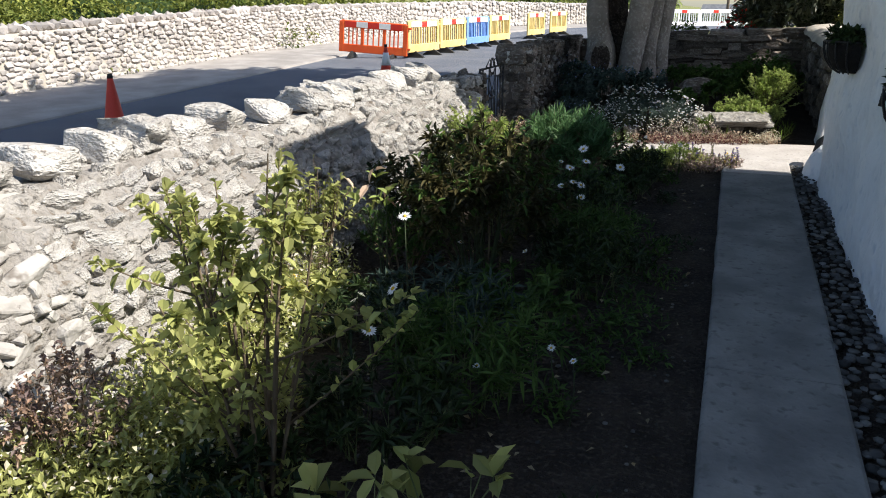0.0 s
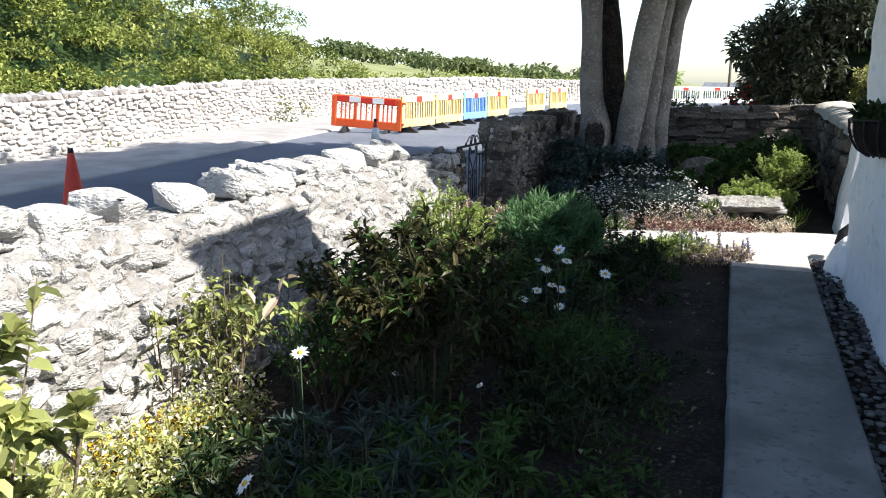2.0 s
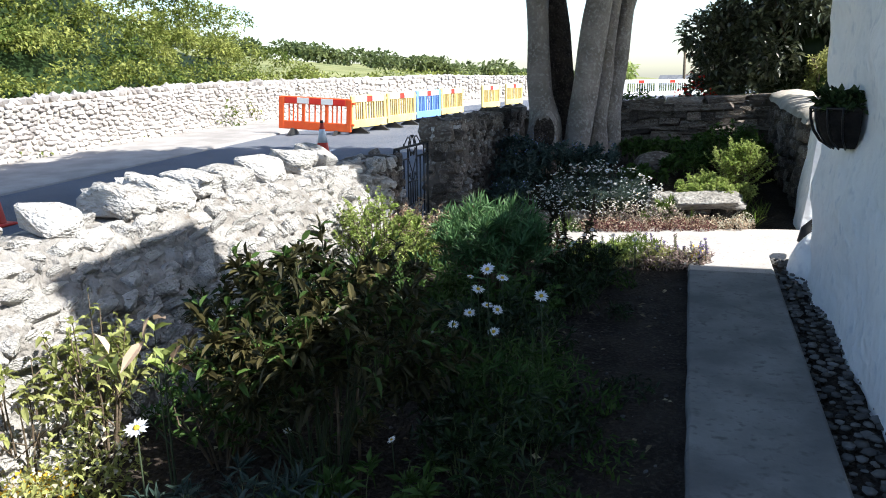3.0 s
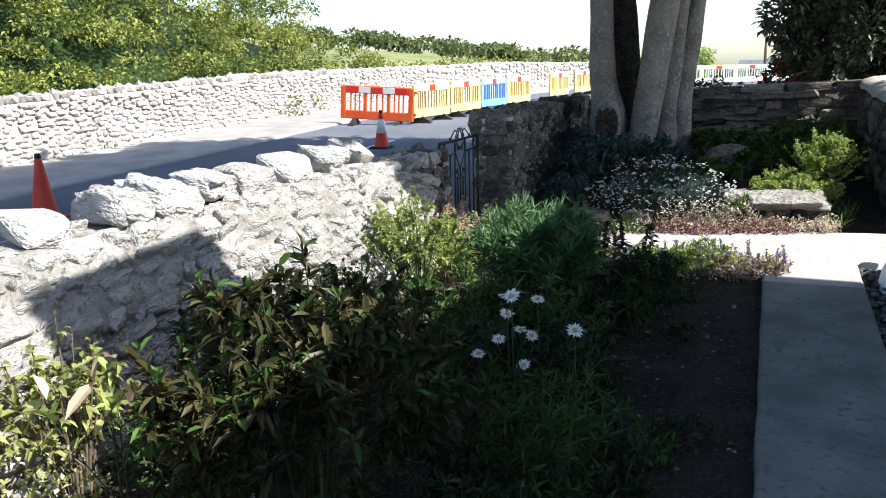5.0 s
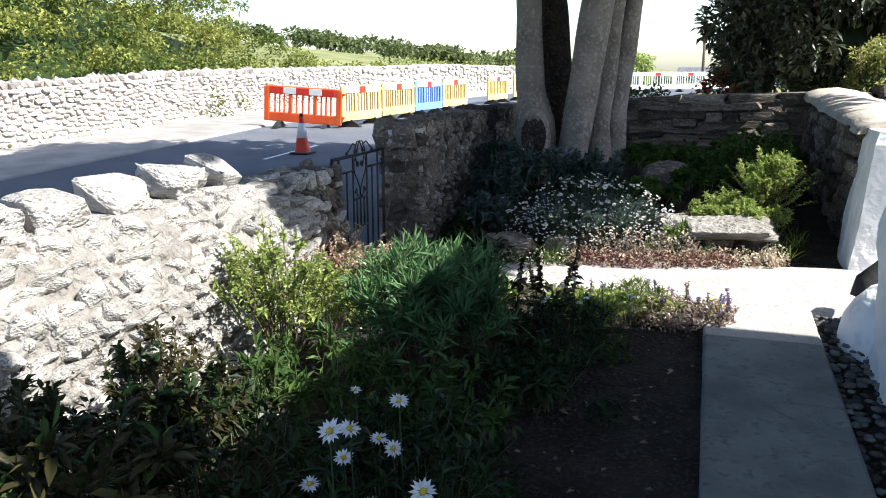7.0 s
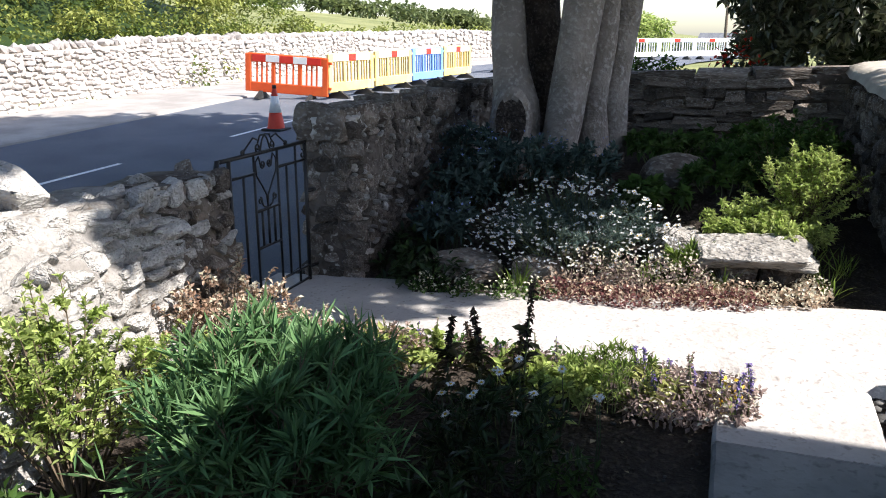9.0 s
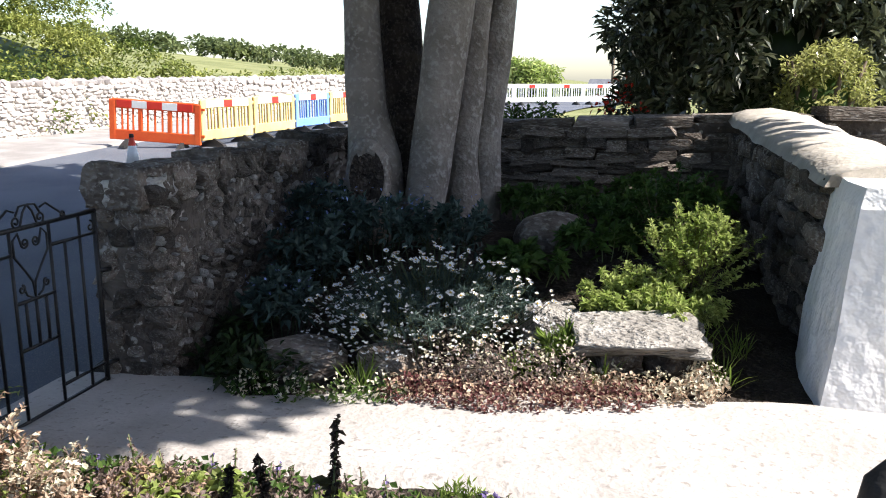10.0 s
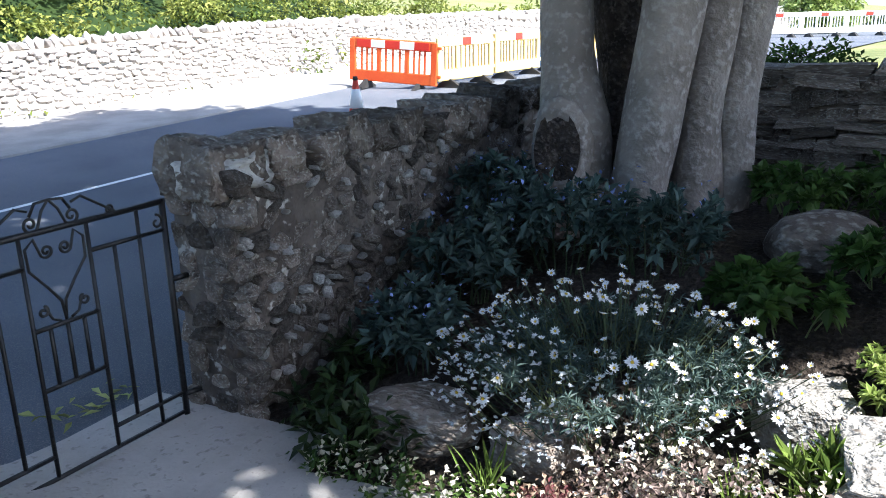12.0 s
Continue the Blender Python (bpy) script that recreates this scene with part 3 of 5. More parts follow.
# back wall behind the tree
# slabs and core are toned dark for the shade under the tree
wall_back = plain_wall("wall_back", "dry stone back wall of flat slabs toned dark for shade, with capping", 4.0, 13.15, -2.9, 13.15, -0.5, (1.42, 1.10), M["shademortar"])
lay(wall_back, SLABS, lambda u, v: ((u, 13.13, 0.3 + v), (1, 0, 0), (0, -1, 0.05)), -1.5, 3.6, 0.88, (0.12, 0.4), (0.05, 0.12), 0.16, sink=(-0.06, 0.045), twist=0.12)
x = -2.3
while x < 3.7:
    w = rng.uniform(0.3, 0.55)
    ob = new("coping_stone", SLABS[rng.integers(8)])
    ob.matrix_world = pose(x + w / 2, 13.36, 1.16 + 0.047 * (x + 2.3), rng.uniform(-3, 3), rng.uniform(-3, 3), rng.uniform(-5, 5)) @ Matrix.Diagonal((w * 1.02, 0.58, rng.uniform(0.08, 0.13), 1))
    ob.parent = wall_back
    x += w
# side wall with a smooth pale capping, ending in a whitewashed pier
# the inner face is toned dark for shade, its capping pale for sun
wall_side = plain_wall("wall_side", "shaded stone side wall with broad pale mortar capping", 0.92, 13.1, 1.02, 10.1, 0.5, (1.30, 1.16), M["shademortar"])
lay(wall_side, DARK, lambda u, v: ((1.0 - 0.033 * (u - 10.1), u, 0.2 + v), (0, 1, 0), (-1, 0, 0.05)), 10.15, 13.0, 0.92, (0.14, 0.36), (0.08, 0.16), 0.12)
g = Geo()
for i in range(21):
    y = 10.0 + 3.15 * i / 20
    x0, h = 1.0 - 0.033 * (y - 10.1), 1.15 + 0.05 * (y - 10.0)
    for s, z in ((-0.05, -0.03), (-0.02, 0.03), (0.1, 0.07), (0.3, 0.09), (0.5, 0.06), (0.56, -0.03)):
        g.v.append((x0 + s + 0.03 * noise.noise((y * 2, s, 0)), y, h + z + 0.02 * noise.noise((y * 3, s * 3, 1))))
g.f = [(i * 6 + k, i * 6 + k + 1, (i + 1) * 6 + k + 1, (i + 1) * 6 + k) for i in range(20) for k in range(5)] + [tuple(range(6)), tuple(120 + k for k in range(6))]
link("capping", g, M["coping"], wall_side, True, label="sunlit pale mortar capping")
g = Geo()
for z, a in ((0.05, 0.10), (0.25, 0.07), (0.5, 0.035), (0.8, 0.0), (1.08, -0.02), (1.17, -0.05)):
    for x, y in ((0.99 - a, 9.56 - a), (1.25, 9.53 - a), (1.56, 9.56 - a), (1.56, 10.14), (1.25, 10.14), (0.99 - a, 10.14), (0.975 - a, 9.85)):
        g.v.append((x + 0.03 * noise.noise((x * 4, y * 4, z * 4)), y + 0.03 * noise.noise((x * 4 + 7, y * 4, z * 4)), z))
g.f = [(i * 7 + k, i * 7 + (k + 1) % 7, (i + 1) * 7 + (k + 1) % 7, (i + 1) * 7 + k) for i in range(5) for k in range(7)] + [tuple(35 + k for k in range(7))]
link("wall_pier", g, M["whitewash"], smooth=False, label="lumpy whitewashed stone pier ending the side wall", category="pier", kind="structure")

# far wall across the road: one joined field of stones
g = Geo()
yy = list(np.arange(-12, 62, 1.0))


def far_x(y):
    return -13.35 + road_bend(y)


for y in yy:
    for s, z in ((0.0, -0.2), (-0.06, 1.12), (-0.1, 1.2), (-0.5, 1.2), (-0.55, -0.2)):
        g.v.append((far_x(y) + s, y, road_z(y) + z))
g.f = [(j * 5 + i, (j + 1) * 5 + i, (j + 1) * 5 + i + 1, j * 5 + i + 1) for j in range(len(yy) - 1) for i in range(4)]
wall_far = link("wall_far", g, M["coping"], label="long sunlit limestone field wall across the road", category="stone wall", kind="structure")
g = Geo()
y = 2.0
while y < 60:
    near = y < 32
    w0 = 0.18 if near else 0.45
    z = 0.05
    while z < 1.14:
        h = rng.uniform(0.08, 0.15) * (1 if near else 2.0)
        w = w0 * rng.uniform(0.7, 1.3)
        lump(g, (far_x(y) - 0.03 + rng.uniform(-0.02, 0.02), y + rng.uniform(-0.1, 0.1), road_z(y) + z + h / 2), (0.12, w * 1.3, h * 1.05), 0.0, 0.26)
        z += h * 0.95
    w = rng.uniform(0.1, 0.2)
    lump(g, (far_x(y) - 0.28, y, road_z(y) + 1.27), (0.42, w * (1 if near else 2), rng.uniform(0.16, 0.3)), rng.uniform(-0.2, 0.2), 0.25)
    y += w0 * 0.9
link("field_stones", g, mat("fieldstone", (0.38, 0.345, 0.322), (0.49, 0.455, 0.428), 1.2, 0.92, 0.5, 9.0, island=0.3), wall_far, kind="stuff", label="rubble stones with upright capping stones")

# ---- house ----
house = thing("house", "whitewashed cottage with lumpy rendered wall and slate roof", "house", kind="structure")
g = Geo()
yy, zz = list(np.arange(-7, 7.6, 0.1)) + [7.68, 7.73, 7.79], [-0.2] + [0.05 + 0.1 * k for k in range(27)]
for y in yy:
    for z in zz:
        zr = z - 0.02 * y
        f = float(np.interp(zr, (0, 0.15, 0.4, 0.8, 1.4), (0.79, 0.80, 0.815, 0.825, 0.83)))
        f -= float(np.interp(y, (5.6, 7.8), (0, 0.06)))
        rnd = 0.06 * max(0, (y - 7.62) / 0.17) ** 2
        g.v.append((f + rnd + 0.05 * noise.noise((y * 1.7, z * 1.9, 0)) + 0.026 * noise.noise((y * 5, z * 5, 3)), y, z))
m = len(zz)
g.f = [(j * m + i, (j + 1) * m + i, (j + 1) * m + i + 1, j * m + i + 1) for j in range(len(yy) - 1) for i in range(m - 1)]
link("wall", g, M["whitewash"], house, True)
g = Geo().add([(0.9, 7.78, -0.2), (6.4, 7.78, -0.2), (6.4, 7.68, 2.7), (3.7, 7.66, 5.0), (0.9, 7.68, 2.7), (0.98, 7.5, -0.2), (6.4, 7.5, -0.2), (6.4, 7.5, 2.7), (3.7, 7.5, 5.0), (0.98, 7.5, 2.7)],
              [(4, 3, 2, 1, 0), (5, 6, 7, 8, 9), (0, 1, 6, 5), (1, 2, 7, 6), (2, 3, 8, 7), (3, 4, 9, 8), (4, 0, 5, 9)])
link("gable", g, M["whitewash"], house)
link("back_wall", Geo().box(6.1, -7, -0.2, 6.4, 7.5, 2.7), M["whitewash"], house)
link("end_wall", Geo().box(0.9, -7.3, -0.2, 6.4, -7.0, 2.7), M["whitewash"], house)
g = Geo()
g.add([(0.62, -7.4, 2.62), (3.7, -7.4, 5.18), (6.8, -7.4, 2.62), (0.62, 7.68, 2.62), (3.7, 7.68, 5.18), (6.8, 7.68, 2.62), (0.62, -7.4, 2.70), (3.7, -7.4, 5.28), (6.8, -7.4, 2.70), (0.62, 7.68, 2.70), (3.7, 7.68, 5.28), (6.8, 7.68, 2.70)],
      [(0, 1, 4, 3), (1, 2, 5, 4), (7, 6, 9, 10), (8, 7, 10, 11), (6, 0, 3, 9), (2, 8, 11, 5), (3, 4, 10, 9), (4, 5, 11, 10), (1, 0, 6, 7), (2, 1, 7, 8)])
link("roof", g, M["slate"], house, label="grey slate pitched roof")
# unseen block added on the roof; it casts the shadow on the roadside wall
link("shadow_chimney", bevel_box(1.15, 4.22, 2.9, 1.75, 5.22, 4.92, 0.02), M["whitewash"], house, label="unseen stack added to shade the roadside wall")
g = Geo()
for i in range(13):
    a = math.pi * i / 12
    for k, (r, z) in enumerate(((1.0, -0.1), (0.94, 0.08), (0.82, 0.18), (0.62, 0.26), (0.32, 0.31), (0.0, 0.33))):
        px, py = 0.98 - 0.33 * r * math.sin(a), 7.98 + 0.44 * r * -math.cos(a)
        g.v.append((px + 0.02 * noise.noise((px * 5, py * 5, z * 4)), py + 0.02 * noise.noise((px * 5, py * 5, z * 4 + 5)), z + 0.16))
g.f = [(i * 6 + k, (i + 1) * 6 + k, (i + 1) * 6 + k + 1, i * 6 + k + 1) for i in range(12) for k in range(5)]
link("corner_buttress", g, M["whitewash"], house, True, label="rounded whitewashed foot at the corner")

# ---- distance: hedge bank, field, far trees ----
def clumps(name, label, category, spots, size, n, leaf_l, material, squash=0.8, kind="stuff"):
    """A mass of foliage: leaves over the shells of many round clumps."""
    g = Geo()
    for x, y, z, r in spots:
        d = unit(rng.normal(size=(n, 3)))
        d[:, 2] = np.abs(d[:, 2]) * 0.9 - 0.25
        rad = r * (1 + 0.13 * rng.normal(size=(n, 1)).clip(-1.6, 1.6))
        P = np.array([x, y, z]) + d * rad * np.array([1, 1, squash])
        leaves(g, P, d + 0.9 * rng.normal(size=(n, 3)), leaf_l, leaf_l * 0.6)
    return link(name, g, M[material], label=label, category=category, kind=kind)


spots = []
for y in np.arange(-2, 31, 0.9):
    for row in range(8):
        x = -14.5 - row * 0.92 + rng.uniform(-0.7, 0.7)
        cap = float(np.interp(y, (4, 22, 26, 29.5, 31), (8.6, 8.2, 6.4, 3.2, 1.2)))
        h = min(cap, 0.75 + row * 1.13) + rng.uniform(-0.5, 0.4)
        spots.append((x, y + rng.uniform(-0.5, 0.5), road_z(y) + h - 0.6, rng.uniform(0.5, 1.05)))
clumps("hedge", "dense sunlit green hedge bank above the field wall", "hedge", spots, 1, 380, 0.13, "hedge_leaf")
# smooth dark sheet under the clumps, painted as shade in the hedge's gaps
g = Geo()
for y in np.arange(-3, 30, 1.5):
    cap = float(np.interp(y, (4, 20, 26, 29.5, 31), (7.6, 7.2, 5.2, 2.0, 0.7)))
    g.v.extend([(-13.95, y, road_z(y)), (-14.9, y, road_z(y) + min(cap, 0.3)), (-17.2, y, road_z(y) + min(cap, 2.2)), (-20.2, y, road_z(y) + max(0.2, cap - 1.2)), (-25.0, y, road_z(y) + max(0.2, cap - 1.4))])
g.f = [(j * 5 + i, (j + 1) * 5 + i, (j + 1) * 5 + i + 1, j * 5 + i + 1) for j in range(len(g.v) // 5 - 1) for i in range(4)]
link("bank", g, M["shade_leaf"], smooth=True, label="dark sheet under the hedge, coloured for shade between leaves", category="bank", kind="structure")
spots = [(-15.0 + road_bend(y) - rng.uniform(0, 1.5), y, road_z(y) + rng.uniform(0.9, 1.35), rng.uniform(0.35, 0.7)) for y in np.arange(29, 60, 0.7)]
clumps("verge_bushes", "low bramble bushes behind the field wall", "bushes", spots, 1, 90, 0.16, "hedge_leaf")
spots = []
for k in range(150):
    t = k / 149
    x, y = -105 + 110 * t + rng.uniform(-3, 3), 95 + 25 * math.sin(t * 2.2) + rng.uniform(-6, 6)
    spots.append((x, y, land_z(x, y) + rng.uniform(0.4, 1.8), rng.uniform(1.2, 2.4)))
clumps("far_trees", "distant line of hedgerow trees along the field", "trees", spots, 1, 90, 0.8, "far_leaf")

# ---- tree ----
tree = thing("tree", "multi-stemmed tree with smooth grey bark and a knotted hollow", "tree", (-1.55, 11.75, ground_z(-1.5, 11.75)))


def trunk(points, radii, name="trunk", lumps=0.06, seed=0.0, sides=14, skin="bark"):
    """One stem; points are world places."""
    base, fine_p, fine_r = Vector(tree.location), [], []
    n = 26
    for i in range(n + 1):
        t = i / n * (len(points) - 1)
        j = min(int(t), len(points) - 2)
        f = t - j
        fine_p.append(Vector(points[j]).lerp(Vector(points[j + 1]), f) - base)
        fine_r.append(radii[j] * (1 - f) + radii[j + 1] * f)
    g = Geo().tube([p[:] for p in fine_p], fine_r, sides)
    g.v = [tuple(Vector(v) + noise.noise_vector(Vector((v[0] * 5 + seed, v[1] * 5, v[2] * 1.6))) * lumps * (0.35 + 0.65 * max(0, 1.6 - v[2]) / 1.6)) for v in g.v]
    return link(name, g, M[skin], tree, True)


trunk([(-1.86, 11.5, 0.25), (-1.84, 11.5, 0.62), (-1.80, 11.52, 1.0), (-1.87, 11.56, 1.4), (-1.915, 11.6, 1.9), (-1.95, 11.65, 2.6), (-2.1, 11.7, 4.0), (-2.6, 11.9, 5.6), (-3.2, 12.1, 7.5)], (0.29, 0.25, 0.21, 0.155, 0.135, 0.14, 0.13, 0.11, 0.05), seed=1)
# rear stem: deep shade between the trunks is put into its dark skin
trunk([(-1.66, 11.95, 0.25), (-1.65, 11.95, 1.0), (-1.70, 11.95, 1.7), (-1.765, 12.0, 2.2), (-1.86, 12.05, 2.8), (-1.95, 12.3, 4.0), (-1.9, 12.8, 6.0), (-1.9, 13.4, 8.2)], (0.24, 0.17, 0.17, 0.165, 0.145, 0.12, 0.09, 0.04), seed=2, skin="hollow")
trunk([(-1.47, 11.5, 0.25), (-1.44, 11.5, 0.7), (-1.37, 11.52, 1.1), (-1.31, 11.55, 1.7), (-1.23, 11.6, 2.3), (-1.10, 11.65, 3.0), (-0.7, 11.7, 4.4), (0.1, 11.8, 6.2), (0.9, 12.0, 7.8)], (0.24, 0.172, 0.16, 0.155, 0.155, 0.15, 0.13, 0.10, 0.04), seed=3)
trunk([(-1.22, 11.85, 0.25), (-1.19, 11.85, 1.1), (-1.13, 11.85, 1.8), (-1.06, 11.85, 2.4), (-0.9, 12.0, 3.6), (-0.1, 12.6, 5.6), (0.5, 13.2, 7.4)], (0.18, 0.115, 0.1, 0.095, 0.09, 0.08, 0.03), seed=4)
trunk([(-1.12, 12.05, 0.25), (-1.08, 12.05, 1.1), (-1.0, 12.05, 1.8), (-0.92, 12.05, 2.4), (-0.62, 12.0, 3.6), (0.7, 11.6, 5.4), (2.0, 11.4, 6.6)], (0.19, 0.125, 0.11, 0.1, 0.095, 0.08, 0.03), seed=5)
g = Geo()
for i in range(25):
    a = 2 * math.pi * i / 24
    for k in range(8):
        b = 2 * math.pi * k / 8
        r = 1 + 0.28 * math.cos(b)
        x, z = 0.13 * r * math.cos(a), 0.22 * r * math.sin(a)
        g.v.append((x + 0.012 * noise.noise((a * 2, b, 0)), -0.03 * math.sin(b) - 0.02 + 0.35 * x * x / 0.1, z))
g.f = [(i * 8 + k, (i + 1) * 8 + k, (i + 1) * 8 + (k + 1) % 8, i * 8 + (k + 1) % 8) for i in range(24) for k in range(8)]
ring = link("burr_ring", g, M["bark"], tree, True, label="swollen bark lip round the hollow")
ring.matrix_basis = pose(-1.755 + 1.55, 11.17 - 11.75, 0.95 - tree.location.z, -3, 0, 8)
g = Geo()
for r in (0.0, 0.35, 0.7, 1.0):
    for i in range(16):
        a = 2 * math.pi * i / 16
        x, z = 0.125 * r * math.cos(a), 0.21 * r * math.sin(a)
        g.v.append((x, 0.012 + 0.02 * noise.noise((x * 30, z * 30, 0)) - 0.03 * r, z))
g.f = [(j * 16 + i, j * 16 + (i + 1) % 16, (j + 1) * 16 + (i + 1) % 16, (j + 1) * 16 + i) for j in range(3) for i in range(16)]
hollow = link("hollow", g, M["hollow"], ring, True, label="dark rotten wood inside the knot")
hollow.matrix_basis = Matrix.Translation((0, -0.015, 0))

# unseen crown: clumps are placed backwards from the shade edges wanted on the ground
g, made = Geo(), 0
edge_y, edge_x = (4.5, 7.72, 7.87, 8.2, 8.4, 8.58, 8.82, 9.1, 9.5, 9.9, 10.4, 10.65, 10.9, 11.3, 11.6, 12.3, 12.7, 13.5, 14.0, 18.0), (-4.8, -4.4, -2.8, -2.7, -2.9, -2.5, -1.5, -1.4, -1.45, -1.2, -1.05, -0.75, -0.3, -0.05, 0.0, 0.1, -0.7, -0.7, 0.3, 0.5)
while made < 1250:
    gy, z, r = rng.uniform(3.6, 18.5), rng.uniform(4.3, 11.6), rng.uniform(0.35, 0.7)
    gx = float(np.interp(gy, edge_y, edge_x)) - (0.55 if gy < 8.6 else 0.75) * r - (13.0 * rng.uniform() if made % 3 else 2.6 * rng.uniform())
    x = gx + (z - 0.3) * 0.933
    y = gy - 0.044 * (x - gx)
    if gx - r < -12.9 or gy + 0.8 * r > float(np.interp(gx, (-14.5, -11, -9.5), (15.6, 17.2, 18.6))) or ((x + 2.3) / 7.6) ** 2 + ((y - 11.0) / 7.4) ** 2 + ((z - 7.4) / 4.3) ** 2 > 1.0:
        continue
    dd = unit(rng.normal(size=(48, 3)))
    leaves(g, np.array([x, y, z]) - np.array(tree.location) + dd * r * rng.uniform(0.4, 1.05, (48, 1)), dd + rng.normal(size=(48, 3)), 0.30, 0.19)
    made += 1
link("crown", g, M["canopy_leaf"], tree, kind="stuff", label="unseen leaf canopy shaped by the shade it casts")

# ---- iron gate ----
gate = thing("gate", "closed black wrought iron garden gate with scrollwork", "gate", (-2.6, 8.86, 0.0))


def bar(name, a, b, r=0.009, mat_="iron"):
    a, b = Vector((0, a[0] - 8.86, a[1])), Vector((0, b[0] - 8.86, b[1]))
    return link(name, Geo().tube([a[:], b[:]], r, 6), M[mat_], gate, True)


bar("hinge_stile", (9.32, 0.04), (9.32, 0.985), 0.013)
bar("latch_stile", (8.50, 0.08), (8.50, 0.97), 0.012)
bar("top_rail", (8.39, 0.975), (9.33, 0.975), 0.012)
for a, b, z in ((8.41, 8.74, 0.865), (8.99, 9.32, 0.865), (8.74, 8.99, 0.64), (8.74, 8.99, 0.42), (8.50, 8.74, 0.17), (8.99, 9.32, 0.17), (8.50, 9.32, 0.085)):
    bar("rail", (a, z), (b, z), 0.009)
for y, z0, z1 in ((8.74, 0.085, 0.97), (8.99, 0.085, 0.97), (8.63, 0.17, 0.865), (9.09, 0.17, 0.865), (9.20, 0.085, 0.97), (8.80, 0.42, 0.64), (8.865, 0.42, 0.64), (8.93, 0.42, 0.64)):
    bar("bar", (y, z0), (y, z1), 0.008)
link("latch", Geo().tube([(0, -0.46, 0.985), (0, -0.475, 0.93), (0, -0.44, 0.80)], (0.014, 0.016, 0.012), 6), M["iron"], gate, True)
for z in (0.16, 0.66):
    link("hinge", Geo().tube([(0.0, 0.46, z), (0.02, 0.53, z)], 0.013, 6), M["iron"], gate, True)


def scroll(y, z, r, turns, start, flip=1, tail=()):
    """A flat spiral bar in the gate's plane, with a tail that leads away from it."""
    pts = []
    for i in range(26):
        t = i / 25
        a, q = start + flip * turns * 2 * math.pi * t, r * (0.18 + 0.82 * t)
        pts.append((0, y - 8.86 + q * math.cos(a), z + q * math.sin(a)))
    pts += [(0, ty - 8.86, tz) for ty, tz in tail]
    return link("scroll", Geo().tube(pts, 0.0055, 5), M["iron"], gate, True)


for s in (1, -1):
    m = 8.865
    scroll(m + s * 0.075, 1.005, 0.03, 1.4, 0.0 if s > 0 else math.pi, -s, ((m + s * 0.03, 1.04), (m + s * 0.0, 1.075), (m - s * 0.05, 1.07), (m - s * 0.075, 1.03)))
    scroll(m + s * 0.23, 0.995, 0.02, 1.4, math.pi if s > 0 else 0.0, s, ((m + s * 0.19, 1.02), (m + s * 0.12, 1.065), (m + s * 0.08, 1.05)))
    scroll(m + s * 0.035, 0.905, 0.024, 1.4, math.pi if s > 0 else 0.0, s, ((m + s * 0.075, 0.955), (m + s * 0.108, 0.925), (m + s * 0.105, 0.85), (m + s * 0.05, 0.78), (m + s * 0.008, 0.72), (m, 0.65)))
    scroll(m + s * 0.08, 0.70, 0.022, 1.2, math.pi if s > 0 else 0.0, -s, ((m + s * 0.05, 0.665), (m + s * 0.02, 0.65)))
    scroll(m + s * 0.42, 0.90, 0.03, 1.0, 0.5 * math.pi, s)

# ---- barriers and cones on the road ----
def barrier(at, turn, colour, label, group="road barriers"):
    """Plastic road barrier, two metres long: frame, slats, reflectors and swivel feet."""
    root = thing("road_barrier", label, "barrier", at, group)
    root.rotation_euler = (0, 0, radians(turn))
    frame_mat = M[colour]
    link("bottom_panel", bevel_box(-0.95, -0.03, 0.14, 0.95, 0.03, 0.36, 0.015), frame_mat, root)
    link("top_rail", bevel_box(-0.95, -0.03, 0.80, 0.95, 0.03, 1.0, 0.02), frame_mat, root)
    for x in (-0.93, 0.93):
        link("end_post", bevel_box(x - 0.07, -0.035, 0.14, x + 0.07, 0.035, 0.98, 0.015), frame_mat, root)
    for x in (-0.32, 0.32):
        link("upright", bevel_box(x - 0.045, -0.03, 0.35, x + 0.045, 0.03, 0.81, 0.01), frame_mat, root)
    for x in (-0.72, -0.6, -0.48, -0.16, 0.0, 0.16, 0.48, 0.6, 0.72):
        link("slat", bevel_box(x - 0.017, -0.02, 0.35, x + 0.017, 0.02, 0.81, 0.006), frame_mat, root)
    for i, x in enumerate((-0.66, -0.33, 0.0, 0.33, 0.66)):
        link("reflector", bevel_box(x - 0.162, -0.038, 0.82, x + 0.162, -0.028, 0.97, 0.003), M["red" if i % 2 == 0 and (colour == "orange" or i == 2) else "white"], root, label="reflective panel")
    for x in (-0.6, 0.6):
        g = Geo().add([(x - 0.06, -0.3, 0.0), (x + 0.06, -0.3, 0.0), (x + 0.06, 0.3, 0.0), (x - 0.06, 0.3, 0.0), (x - 0.05, -0.28, 0.04), (x + 0.05, -0.28, 0.04), (x + 0.05, 0.28, 0.04), (x - 0.05, 0.28, 0.04), (x - 0.035, -0.05, 0.17), (x + 0.035, -0.05, 0.17), (x + 0.035, 0.05, 0.17), (x - 0.035, 0.05, 0.17)],
                      [(3, 2, 1, 0), (0, 1, 5, 4), (1, 2, 6, 5), (2, 3, 7, 6), (3, 0, 4, 7), (4, 5, 9, 8), (5, 6, 10, 9), (6, 7, 11, 10), (7, 4, 8, 11), (8, 9, 10, 11)])
        link("foot", g, M["rubber"], root)
    for z in (0.3, 0.85):
        link("hook", bevel_box(0.98, -0.025, z, 1.08, 0.025, z + 0.06, 0.008), frame_mat, root)
    return root


